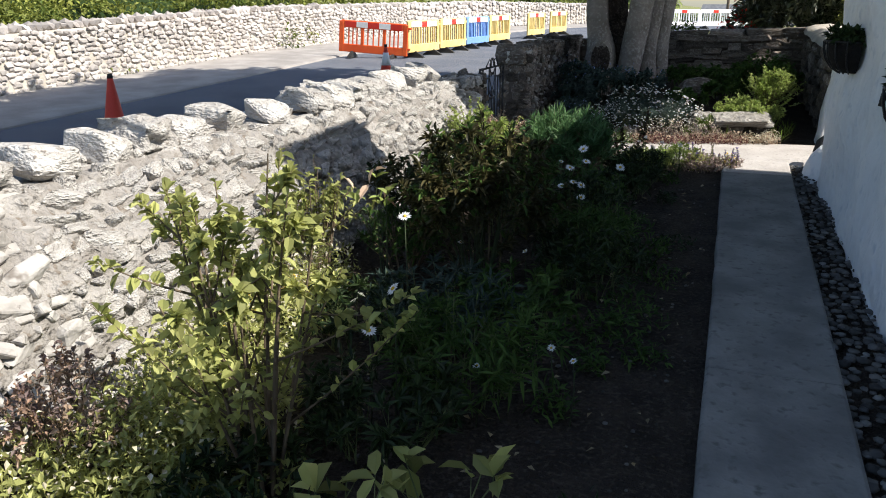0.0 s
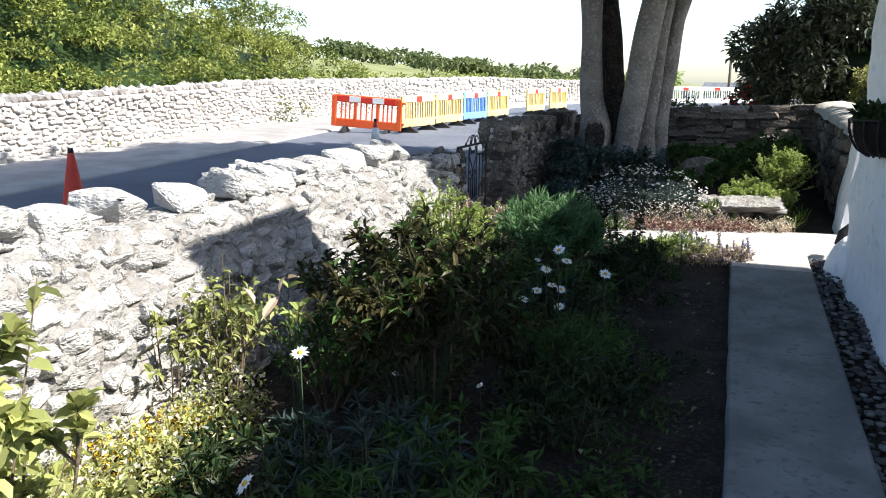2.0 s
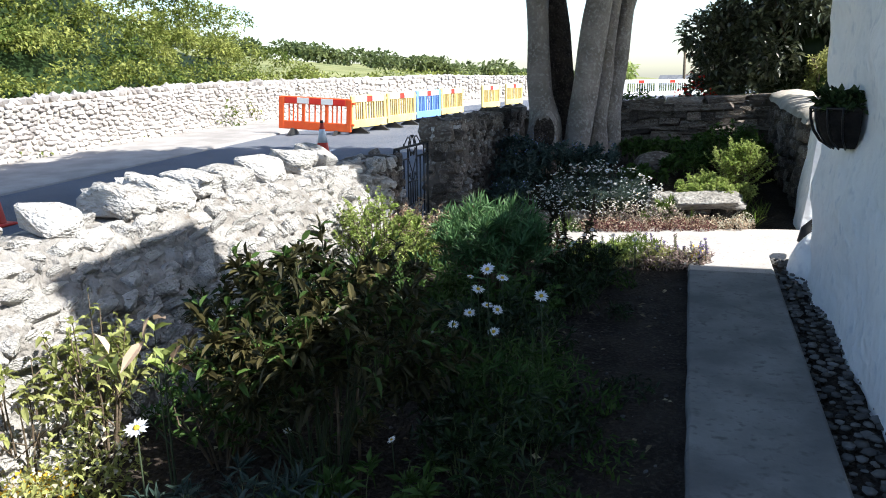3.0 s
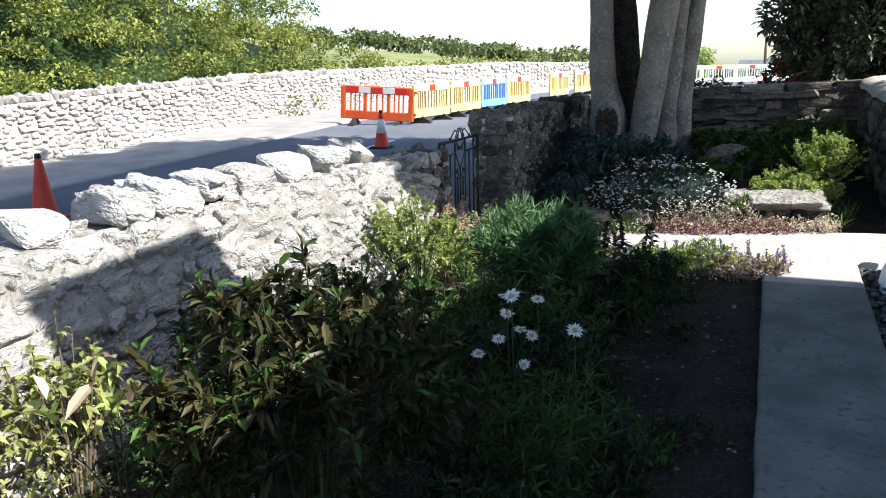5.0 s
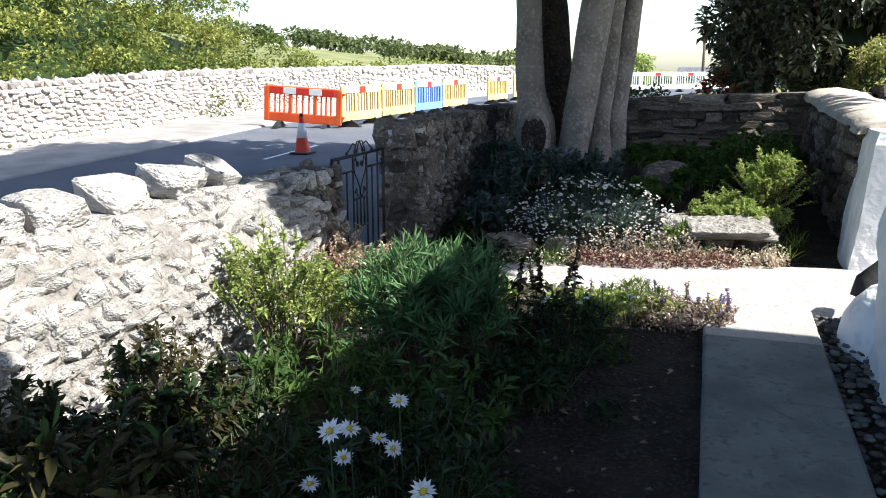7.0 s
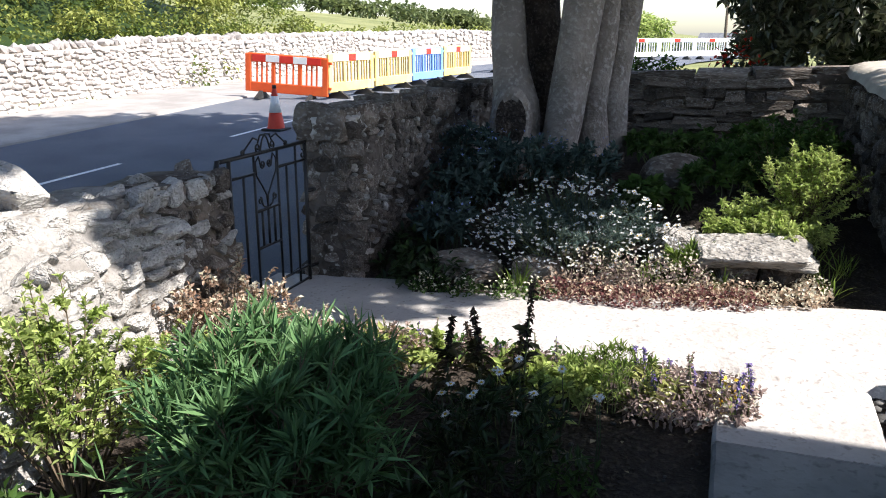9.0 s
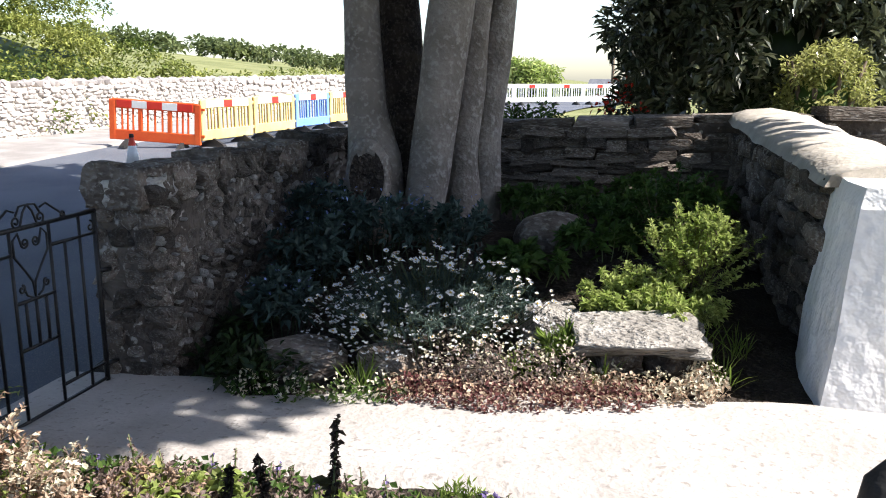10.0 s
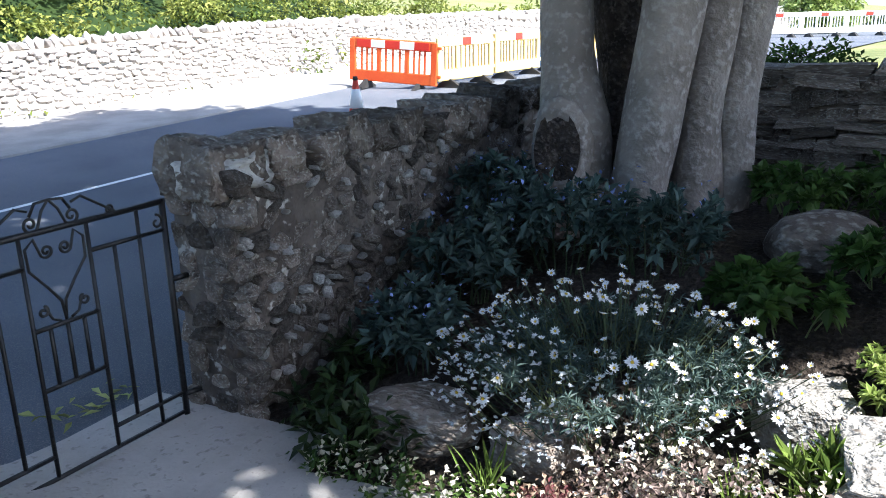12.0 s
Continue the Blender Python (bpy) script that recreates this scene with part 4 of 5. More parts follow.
leaning = barrier((-9.63, 20.95, road_z(20.95) - 0.02), 6.5, "orange", "orange plastic road barrier with red and white reflectors")
leaning.rotation_euler = (0, radians(3.5), radians(6.5))
barrier((-8.52, 22.05, road_z(22)), 85, "yellow", "yellow plastic road barrier standing in a row")
barrier((-8.36, 24.15, road_z(24)), 86, "yellow", "pale yellow plastic road barrier in the row")
barrier((-8.22, 26.25, road_z(26)), 86, "blue", "blue plastic road barrier in the row")
barrier((-8.06, 28.35, road_z(28)), 85, "yellow", "yellow plastic road barrier behind the blue one")
barrier((-7.75, 32.6, road_z(32)), 84, "yellow", "yellow plastic road barrier further along the row")
barrier((-7.4, 35.2, road_z(35)), 82, "yellow", "yellow plastic road barrier further along the row")
for i in range(5):
    barrier((-6.0 + 1.55 * i, 43.5 + 1.2 * i, road_z(44)), 38, "white", "pale plastic barrier far along the road", "far barriers")


def cone(at, sleeve, label, grow=1.0):
    root = thing("traffic_cone", label, "traffic cone", at)
    link("base", bevel_box(-0.19, -0.19, 0.0, 0.19, 0.19, 0.035, 0.012), M["rubber"] if sleeve else M["conered"], root)
    link("body", Geo().lathe(((0.15, 0.03), (0.145, 0.06), (0.032, 0.72), (0.025, 0.75), (0.0, 0.75)), sides=24), M["conered"], root, True)
    if sleeve:
        link("sleeve", Geo().lathe(((0.105, 0.30), (0.107, 0.30), (0.06, 0.575), (0.058, 0.575)), sides=24), M["white"], root, True, label="white reflective sleeve")
    root.scale = (grow, grow, grow)
    link("cap", Geo().lathe(((0.037, 0.70), (0.039, 0.70), (0.032, 0.755), (0.0, 0.757)), sides=20), M["rubber"], root, True)
    return root


cone((-8.85, 9.82, road_z(9.82)), False, "plain red traffic cone standing on the road", 1.15)
cone((-7.42, 16.85, road_z(16.85)), True, "red traffic cone with a white sleeve")

# ---- wall baskets on the house ----
def wall_basket(at, w, label):
    """Half-round basket against the wall, with a dark liner and plants on top."""
    root = thing("wall_basket", label, "planter", at, "wall baskets")
    g, n = Geo(), 12
    for k, (s, z) in enumerate(((1.0, 0.0), (0.98, -0.06), (0.9, -0.125), (0.72, -0.185), (0.42, -0.225), (0.0, -0.235))):
        for i in range(n + 1):
            a = math.pi * i / n
            g.v.append((-0.21 * s * math.sin(a) + 0.01, w * s * math.cos(a), z))
    g.f = [(k * (n + 1) + i, (k + 1) * (n + 1) + i, (k + 1) * (n + 1) + i + 1, k * (n + 1) + i + 1) for k in range(5) for i in range(n)]
    link("liner", g, M["liner"], root, True)
    rim = [(-0.215 * math.sin(math.pi * i / 16), (w + 0.005) * math.cos(math.pi * i / 16), 0.0) for i in range(17)]
    link("rim", Geo().tube(rim, 0.009, 6), M["iron"], root, True)
    for i in range(1, 8):
        a = math.pi * i / 8
        pts = [(-0.22 * s * math.sin(a) - 0.002, (w + 0.008) * s * math.cos(a), z) for s, z in ((1.0, 0.0), (0.98, -0.06), (0.9, -0.125), (0.72, -0.185), (0.42, -0.23))]
        link("strap", Geo().tube(pts, 0.006, 5), M["iron"], root, True)
    P = np.stack([-0.19 * np.sqrt(rng.uniform(0, 1, 420)) * np.abs(np.sin(np.linspace(0, math.pi, 420))), w * 0.95 * np.cos(np.linspace(0, math.pi, 420)), rng.uniform(-0.02, 0.08, 420)], 1)
    link("plant_growth", leaves(Geo(), P, rng.normal(size=(420, 3)) + (0, 0, 0.8), 0.06, 0.03), M["shade_leaf"], root, kind="stuff")
    return root


wall_basket((0.80, 6.74, 1.40), 0.25, "dark half-round wall basket with small plants")
wall_basket((0.83, 4.05, 1.30), 0.27, "dark half-round wall basket beside a tap bracket")
tap = thing("outside_tap", "small dark outdoor tap and pipe on the house wall", "tap", (0.825, 4.75, 1.2))
link("pipe", Geo().tube([(0, -0.5, 0.0), (-0.05, -0.5, 0.0), (-0.06, -0.2, 0.0), (-0.06, 0.05, 0.0)], 0.010, 8), M["rubber"], tap, True)
link("spout", Geo().tube([(-0.06, 0.05, 0.005), (-0.09, 0.07, 0.0), (-0.10, 0.07, -0.06)], (0.016, 0.018, 0.013), 8), M["rubber"], tap, True)
link("lever", Geo().tube([(-0.06, 0.0, 0.01), (-0.06, 0.0, 0.05), (-0.06, 0.08, 0.07)], 0.008, 8), M["rubber"], tap, True)
drain = thing("drain_hopper", "dark drain pipe shoe at the foot of the house corner", "drainpipe", (0.85, 8.32, 0.36))
link("shoe", Geo().tube([(0.12, 0.1, 0.16), (0.06, 0.06, 0.1), (-0.02, 0.03, 0.03), (-0.05, 0.01, -0.06)], (0.05, 0.055, 0.06, 0.05), 10), M["rubber"], drain, True)

# ---- bushes behind the back wall ----
def round_bush(name, label, at, r, h, n, leaf_l, material, extra=None):
    root = thing(name, label, "bush", at)
    g = Geo()
    for k in range(9):
        a = 2 * math.pi * k / 9
        g.tube([(0.1 * math.cos(a), 0.1 * math.sin(a), 0), (0.4 * r * math.cos(a), 0.4 * r * math.sin(a), 0.45 * h), (0.7 * r * math.cos(a), 0.7 * r * math.sin(a), 0.8 * h)], (0.05, 0.035, 0.01), 6)
    link("branch_growth", g, M["twig"], root, True)
    # solid darker core that paints the shade seen between the outer leaves
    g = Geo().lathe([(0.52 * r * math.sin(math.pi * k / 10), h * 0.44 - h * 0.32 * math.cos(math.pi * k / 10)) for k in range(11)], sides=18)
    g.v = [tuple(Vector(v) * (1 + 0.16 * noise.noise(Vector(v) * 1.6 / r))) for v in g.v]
    link("inner_shade", g, M["shade_leaf"] if material == "gloss_leaf" else M["green_leaf"], root, True)
    g = Geo()
    for k in range(120):
        d = unit(rng.normal(size=3))
        d[2] = d[2] if d[2] > -0.5 else -d[2]
        q = rng.uniform(0.72, 0.96)
        c = np.array([d[0] * r * q, d[1] * r * q, h * 0.45 + d[2] * h * 0.52 * q])
        cr = rng.uniform(0.09, 0.19) * r
        dd = unit(rng.normal(size=(n // 120, 3)))
        leaves(g, c + dd * cr * rng.uniform(0.6, 1.1, (n // 120, 1)), dd + 0.8 * rng.normal(size=(n // 120, 3)), leaf_l, leaf_l * 0.5)
    link("foliage", g, M[material], root)
    if extra:
        P = np.array([[-0.85 * r, -0.5 * r, 0.25 * h]]) + rng.normal(size=(60, 3)) * 0.14
        link("bloom", leaves(Geo(), P, rng.normal(size=(60, 3)), 0.07, 0.05), M[extra], root, label="red blooms", kind="stuff")
    return root


round_bush("evergreen_bush", "tall dark glossy evergreen bush behind the wall", (1.75, 16.3, 0.75), 2.2, 2.45, 34000, 0.12, "gloss_leaf", "red")
round_bush("light_bush", "pale green bush catching the sun over the wall", (1.78, 13.95, 0.72), 0.5, 1.35, 5200, 0.05, "lit_leaf")
round_bush("far_bush", "round bright green bush beyond the road", (-5.2, 50.0, road_z(50)), 1.75, 2.3, 2500, 0.28, "lime_leaf")
round_bush("low_bush", "low dark bush beside the tree behind the wall", (-1.1, 14.6, 0.6), 0.8, 0.75, 2500, 0.07, "green_leaf")
for i, (x, y, w) in enumerate(((-3.5, 158, 7.0), (5.5, 164, 8.0))):
    fh = thing("far_house", "distant pale house with a low pitched roof", "house", (x, y, -2.2), "far houses")
    link("wall", Geo().box(-w / 2, -3, -1, w / 2, 3, 2.3), M["white"], fh)
    link("roof", Geo().add([(-w / 2 - 0.3, -3.3, 2.25), (w / 2 + 0.3, -3.3, 2.25), (w / 2 + 0.3, 3.3, 2.25), (-w / 2 - 0.3, 3.3, 2.25), (-w / 2 + 0.2, 0, 4.0), (w / 2 - 0.2, 0, 4.0)], [(0, 1, 5, 4), (2, 3, 4, 5), (1, 2, 5), (3, 0, 4), (3, 2, 1, 0)]), M["slate"], fh)
    for k in (-0.25, 0.25):
        link("window", Geo().box(k * w - 0.5, -3.03, 0.6, k * w + 0.5, -2.98, 1.7), M["rubber"], fh)
pole = thing("utility_pole", "thin wooden utility pole far along the road", "pole", (-1.0, 62.0, -0.2))
link("shaft", Geo().tube([(0, 0, 0), (0, 0, 4.6)], (0.11, 0.08), 8), M["twig"], pole, True)

# ---- garden plants ----
def gz(x, y, dz=-0.02):
    return (x, y, ground_z(x, y) + dz)


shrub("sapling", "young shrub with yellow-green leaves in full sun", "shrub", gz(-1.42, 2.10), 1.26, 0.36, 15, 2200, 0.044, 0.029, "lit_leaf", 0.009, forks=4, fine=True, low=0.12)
shrub("heather", "rust-brown heather at the foot of the wall", "shrub", gz(-2.12, 1.95), 0.50, 0.28, 26, 1800, 0.026, 0.014, "copper_leaf", 0.004, low=0.2, second=("purple_leaf", 0.4))
shrub("bright_seedling", "low seedling with broad yellow-green leaves", "shrub", gz(-0.72, 2.02), 0.36, 0.2, 5, 26, 0.105, 0.058, "lit_leaf", 0.005, forks=1, fine=True, low=0.6, stem_mat="stalk")
shrub("bright_seedling", "low seedling with broad yellow-green leaves", "shrub", gz(-0.98, 1.86), 0.34, 0.17, 4, 20, 0.10, 0.055, "lit_leaf", 0.005, forks=1, fine=True, low=0.6, stem_mat="stalk")
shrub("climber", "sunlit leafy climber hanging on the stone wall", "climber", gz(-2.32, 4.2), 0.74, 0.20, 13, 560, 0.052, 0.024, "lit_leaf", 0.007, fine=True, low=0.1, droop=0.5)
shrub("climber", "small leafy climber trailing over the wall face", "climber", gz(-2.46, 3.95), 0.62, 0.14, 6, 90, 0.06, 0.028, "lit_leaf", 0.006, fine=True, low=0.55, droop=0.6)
shrub("bronze_shrub", "bronze-leaved shrub tied to thin canes in shade", "shrub", gz(-1.27, 4.14), 1.10, 0.48, 22, 4800, 0.058, 0.019, "brown_leaf", 0.006, forks=4, fine=True, low=0.36, stem_mat="dark_stalk", second=("green_leaf", 0.15))
for x, y, h in ((-1.22, 4.12, 0.66), (-1.17, 4.19, 0.58)):
    cane = thing("cane", "thin pale garden cane in the soil", "cane", gz(x, y), "canes")
    link("rod", Geo().tube([(0, 0, -0.05), (0.01, 0.0, h * 0.5), (0, 0.01, h)], 0.006, 6), M["twig"], cane, True)
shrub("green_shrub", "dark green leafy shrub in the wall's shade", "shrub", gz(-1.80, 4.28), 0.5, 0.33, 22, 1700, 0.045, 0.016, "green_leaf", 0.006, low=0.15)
shrub("lit_sprig", "single branch with yellow and red tip leaves", "shrub", gz(-1.72, 3.88), 0.86, 0.12, 3, 26, 0.09, 0.034, "lime_leaf", 0.005, forks=1, fine=True, low=0.85, stem_mat="dark_stalk", second=("copper_leaf", 0.3))
shrub("needle_shrub", "rounded shrub with long narrow green leaves", "shrub", gz(-1.30, 6.8), 0.71, 0.41, 80, 6200, 0.10, 0.013, "needle", 0.005, low=0.3, droop=0.05, up=0.45, inner=0.12)
shrub("sunny_shrub", "bright green small-leaved shrub against the wall", "shrub", gz(-2.08, 6.75), 0.78, 0.40, 30, 5200, 0.030, 0.015, "lime_leaf", 0.006, low=0.2, up=0.4)
shrub("sunny_shrub", "low bright green shrub beside the wall", "shrub", gz(-2.08, 7.25), 0.38, 0.26, 22, 2200, 0.03, 0.015, "lime_leaf", 0.005, low=0.2, up=0.4)
shrub("dark_shrub", "dense dark brown-leaved shrub below the sunlit wall", "shrub", gz(-1.92, 5.35), 0.66, 0.42, 26, 2600, 0.045, 0.02, "brown_leaf", 0.005, low=0.1, stem_mat="dark_stalk", second=("shade_leaf", 0.4))
shrub("dark_shrub", "dark bronze shrub in the wall's shade", "shrub", gz(-1.88, 4.85), 0.72, 0.40, 24, 2600, 0.05, 0.02, "brown_leaf", 0.005, low=0.15, stem_mat="dark_stalk", second=("shade_leaf", 0.3))
shrub("dark_sprig", "dry dark twiggy plant against the sunlit wall", "shrub", gz(-2.2, 5.95), 0.55, 0.28, 12, 420, 0.045, 0.02, "brown_leaf", 0.005, low=0.2)
shrub("copper_shrub", "low copper-pink shrub spreading beside the wall", "shrub", gz(-1.82, 7.72), 0.34, 0.36, 30, 2300, 0.026, 0.014, "copper_leaf", 0.004, low=0.2, up=0.3, second=("cream", 0.2))
shrub("copper_shrub", "copper-red shrub beside the gate wall", "shrub", gz(-2.22, 7.85), 0.50, 0.34, 28, 2100, 0.028, 0.015, "copper_leaf", 0.005, low=0.25, up=0.3, second=("cream", 0.15))
shrub("copper_shrub", "low copper-pink edging plant beside the walk", "shrub", gz(-1.48, 8.0), 0.22, 0.26, 22, 1300, 0.026, 0.014, "copper_leaf", 0.003, low=0.2, up=0.3, second=("purple_leaf", 0.35))
shrub("lime_perennial", "fresh green leafy perennial beside the dark spikes", "perennial", gz(-0.62, 7.82), 0.22, 0.22, 22, 800, 0.045, 0.018, "lime_leaf", 0.003, low=0.2, stem_mat="stalk", inner=0.1, up=0.5)
shrub("feathery_plant", "feathery dark green perennial under the daisies", "perennial", gz(-0.78, 4.95), 0.42, 0.42, 40, 1500, 0.07, 0.011, "green_leaf", 0.003, low=0.1, stem_mat="stalk", inner=0.15)
shrub("feathery_plant", "feathery dark green perennial in the shaded bed", "perennial", gz(-0.95, 3.0), 0.42, 0.42, 36, 1400, 0.085, 0.013, "green_leaf", 0.003, low=0.1, stem_mat="stalk", inner=0.15)
shrub("feathery_plant", "feathery dark green perennial in the shaded bed", "perennial", gz(-1.25, 3.55), 0.36, 0.42, 30, 1100, 0.08, 0.013, "bluegreen", 0.003, low=0.1, stem_mat="stalk", inner=0.15)
shrub("feathery_plant", "feathery dark perennial beside the round shrub", "perennial", gz(-0.72, 7.35), 0.3, 0.36, 34, 1200, 0.06, 0.014, "shade_leaf", 0.003, low=0.1, stem_mat="stalk", inner=0.15)
shrub("feathery_plant", "dark leafy perennial in the middle of the bed", "perennial", gz(-1.05, 6.1), 0.36, 0.36, 30, 1100, 0.06, 0.02, "green_leaf", 0.003, low=0.1, stem_mat="stalk", inner=0.15)
for x, y, h, s, m in ((-0.7, 4.4, 0.42, 0.36, "shade_leaf"), (-0.95, 5.6, 0.44, 0.38, "shade_leaf"), (-1.5, 5.4, 0.5, 0.42, "shade_leaf"), (-1.6, 6.1, 0.46, 0.36, "green_leaf"), (-1.15, 2.5, 0.36, 0.36, "shade_leaf"), (-0.95, 3.75, 0.34, 0.36, "green_leaf"), (-1.6, 3.3, 0.34, 0.34, "shade_leaf"), (-0.8, 6.7, 0.3, 0.3, "shade_leaf"), (-1.3, 1.9, 0.3, 0.34, "shade_leaf")):
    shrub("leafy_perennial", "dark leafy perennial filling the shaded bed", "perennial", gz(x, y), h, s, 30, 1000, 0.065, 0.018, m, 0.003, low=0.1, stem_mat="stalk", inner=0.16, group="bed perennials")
shrub("lime_perennial", "lime-green leafy perennial at the walk's edge", "perennial", gz(-1.36, 8.02), 0.18, 0.2, 18, 420, 0.045, 0.026, "lime_leaf", 0.003, fine=True, low=0.5, stem_mat="stalk", inner=0.1)
shrub("lavender", "grey-green lavender tuft beside the walk", "perennial", gz(-0.46, 8.0), 0.26, 0.2, 40, 900, 0.045, 0.008, "blade", 0.002, low=0.15, stem_mat="stalk", up=0.7, inner=0.1)
shrub("lime_shrub", "lime-green leafy shrub above the stone slab", "shrub", gz(0.40, 10.4), 0.68, 0.31, 52, 8200, 0.031, 0.015, "lime_leaf", 0.004, low=0.08, up=0.6)
shrub("lime_perennial", "lush lime-green leaves beside the stone slab", "perennial", gz(0.06, 10.1), 0.36, 0.30, 34, 3200, 0.042, 0.017, "lime_leaf", 0.004, low=0.2, stem_mat="stalk", inner=0.1)
shrub("lime_perennial", "lime-green leaves filling the gap behind the slab", "perennial", gz(0.30, 10.05), 0.34, 0.30, 30, 2700, 0.04, 0.018, "lime_leaf", 0.004, low=0.1, stem_mat="stalk", inner=0.12)
shrub("green_shrub", "mid-green leafy shrub under the back wall", "shrub", gz(0.36, 11.1), 0.62, 0.36, 26, 2200, 0.055, 0.026, "green_leaf", 0.005, low=0.1, inner=0.12)
shrub("lime_perennial", "grassy lime-green clump at the slab's end", "perennial", gz(-0.2, 9.62), 0.22, 0.15, 14, 300, 0.10, 0.016, "blade", 0.003, low=0.1, stem_mat="stalk", up=0.7, inner=0.06)
for x, y, h, s in ((-1.95, 10.55, 0.5, 0.34), (-1.6, 10.9, 0.5, 0.36), (-2.05, 11.1, 0.55, 0.3), (-1.15, 10.95, 0.42, 0.33), (-1.9, 10.0, 0.36, 0.26)):
    b = shrub("borage", "blue-flowered leafy plant in the tree's shade", "perennial", gz(x, y), h, s, 24, 1100, 0.07, 0.03, "borage_leaf", 0.004, low=0.12, stem_mat="dark_stalk", inner=0.14, group="borage under the tree")
    P = np.stack([rng.uniform(-s, s, 34) * 0.8, rng.uniform(-s, s, 34) * 0.8, h * rng.uniform(0.7, 1.0, 34)], 1)
    link("bloom", leaves(Geo(), P, rng.normal(size=(34, 3)), 0.022, 0.016), M["blue_bloom"], b, label="small blue blooms", kind="stuff")
for x, y, h, s in ((-0.6, 11.9, 0.3, 0.4), (0.1, 11.6, 0.26, 0.42), (0.5, 12.2, 0.28, 0.4), (0.0, 12.5, 0.3, 0.45), (-0.55, 10.6, 0.26, 0.28), (-0.1, 11.0, 0.26, 0.3)):
    shrub("ivy_mound", "dark green mound of leaves under the tree", "perennial", gz(x, y), h, s, 18, 800, 0.07, 0.04, "green_leaf", 0.004, low=0.1, stem_mat="stalk", inner=0.15, group="mounds under the tree")


def mat_of(name, label, category, spots, spread, h, n, l, w, material, second=None, up=0.4, group=""):
    """A low mat of leaves over a row of places; one thing."""
    x0, y0 = spots[0]
    root = thing(name, label, category, gz(x0, y0), group)
    P = []
    for _ in range(n):
        x, y = spots[rng.integers(len(spots))]
        a, r = rng.uniform(0, 6.283), spread * math.sqrt(rng.uniform())
        x, y = x + r * math.cos(a), y + r * math.sin(a)
        P.append((x - x0, y - y0, ground_z(x, y) - ground_z(x0, y0) + h * rng.uniform(0.05, 1.0) * (1 - 0.5 * (r / spread) ** 2)))
    P = np.array(P)
    D = rng.normal(size=(n, 3)) + (0, 0, up)
    cut = int(n * second[1]) if second else 0
    link("foliage", leaves(Geo(), P[cut:], D[cut:], l, w), M[material], root, kind="stuff")
    if second:
        link("bloom", leaves(Geo(), P[:cut] + (0, 0, h * 0.25), D[:cut], second[2], second[2] * 0.7), M[second[0]], root, kind="stuff")
    return root


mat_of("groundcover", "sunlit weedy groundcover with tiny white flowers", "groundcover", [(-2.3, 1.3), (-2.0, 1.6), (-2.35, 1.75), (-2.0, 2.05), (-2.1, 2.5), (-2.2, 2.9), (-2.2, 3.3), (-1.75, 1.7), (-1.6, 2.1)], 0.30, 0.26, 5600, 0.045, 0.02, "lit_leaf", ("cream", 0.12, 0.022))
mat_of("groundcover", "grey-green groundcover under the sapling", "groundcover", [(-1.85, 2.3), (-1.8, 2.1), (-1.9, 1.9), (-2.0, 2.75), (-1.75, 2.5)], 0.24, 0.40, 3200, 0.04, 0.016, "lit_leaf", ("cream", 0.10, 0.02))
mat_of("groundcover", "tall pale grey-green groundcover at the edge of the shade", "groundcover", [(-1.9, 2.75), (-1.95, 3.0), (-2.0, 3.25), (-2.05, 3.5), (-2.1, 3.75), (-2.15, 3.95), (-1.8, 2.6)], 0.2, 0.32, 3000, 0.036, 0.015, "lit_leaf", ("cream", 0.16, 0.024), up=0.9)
mat_of("moss_patch", "golden moss and stonecrop at the wall's foot", "groundcover", [(-2.36, 3.35), (-2.36, 3.6), (-2.32, 3.8)], 0.16, 0.12, 900, 0.03, 0.018, "disc")
mat_of("bugle_mat", "dark bugle leaves edging the walk", "groundcover", [(-2.25, 8.2), (-2.0, 8.2), (-1.75, 8.22), (-1.5, 8.25), (-1.2, 8.25), (-0.95, 8.22), (-0.75, 8.2)], 0.14, 0.09, 2800, 0.028, 0.015, "purple_leaf", ("green_leaf", 0.25, 0.035))
mat_of("bugle_mat", "purple-brown bugle leaves spreading onto the walk", "groundcover", [(-0.3, 7.98), (-0.15, 7.95), (0.0, 7.98), (0.02, 8.15), (-0.2, 8.15)], 0.13, 0.12, 2200, 0.03, 0.016, "purple_leaf", ("cream", 0.12, 0.02))
mat_of("stonecrop", "dark red stonecrop spilling over the walk's edge", "groundcover", [(-0.95, 9.28), (-0.75, 9.25), (-0.55, 9.22), (-0.35, 9.24), (-0.15, 9.28), (0.05, 9.32)], 0.13, 0.13, 2800, 0.026, 0.015, "red_leaf", ("copper_leaf", 0.34, 0.022))
mat_of("stonecrop", "tall pinkish-brown stonecrop behind the red edging", "groundcover", [(-0.8, 9.42), (-0.6, 9.4), (-0.4, 9.4), (-0.22, 9.42)], 0.12, 0.24, 1500, 0.026, 0.014, "purple_leaf", ("cream", 0.3, 0.02), up=0.9)
mat_of("stonecrop", "pale pinkish stonecrop below the stone slab", "groundcover", [(0.0, 9.42), (0.2, 9.42), (0.36, 9.45), (0.42, 9.55), (-0.15, 9.42)], 0.11, 0.12, 1700, 0.028, 0.016, "copper_leaf", ("cream", 0.45, 0.022))
mat_of("stonecrop", "pale flowering stonecrop at the bed's corner", "groundcover", [(-1.75, 9.25), (-1.5, 9.22), (-1.25, 9.22), (-1.05, 9.25)], 0.12, 0.12, 900, 0.03, 0.018, "green_leaf", ("cream", 0.3, 0.022))
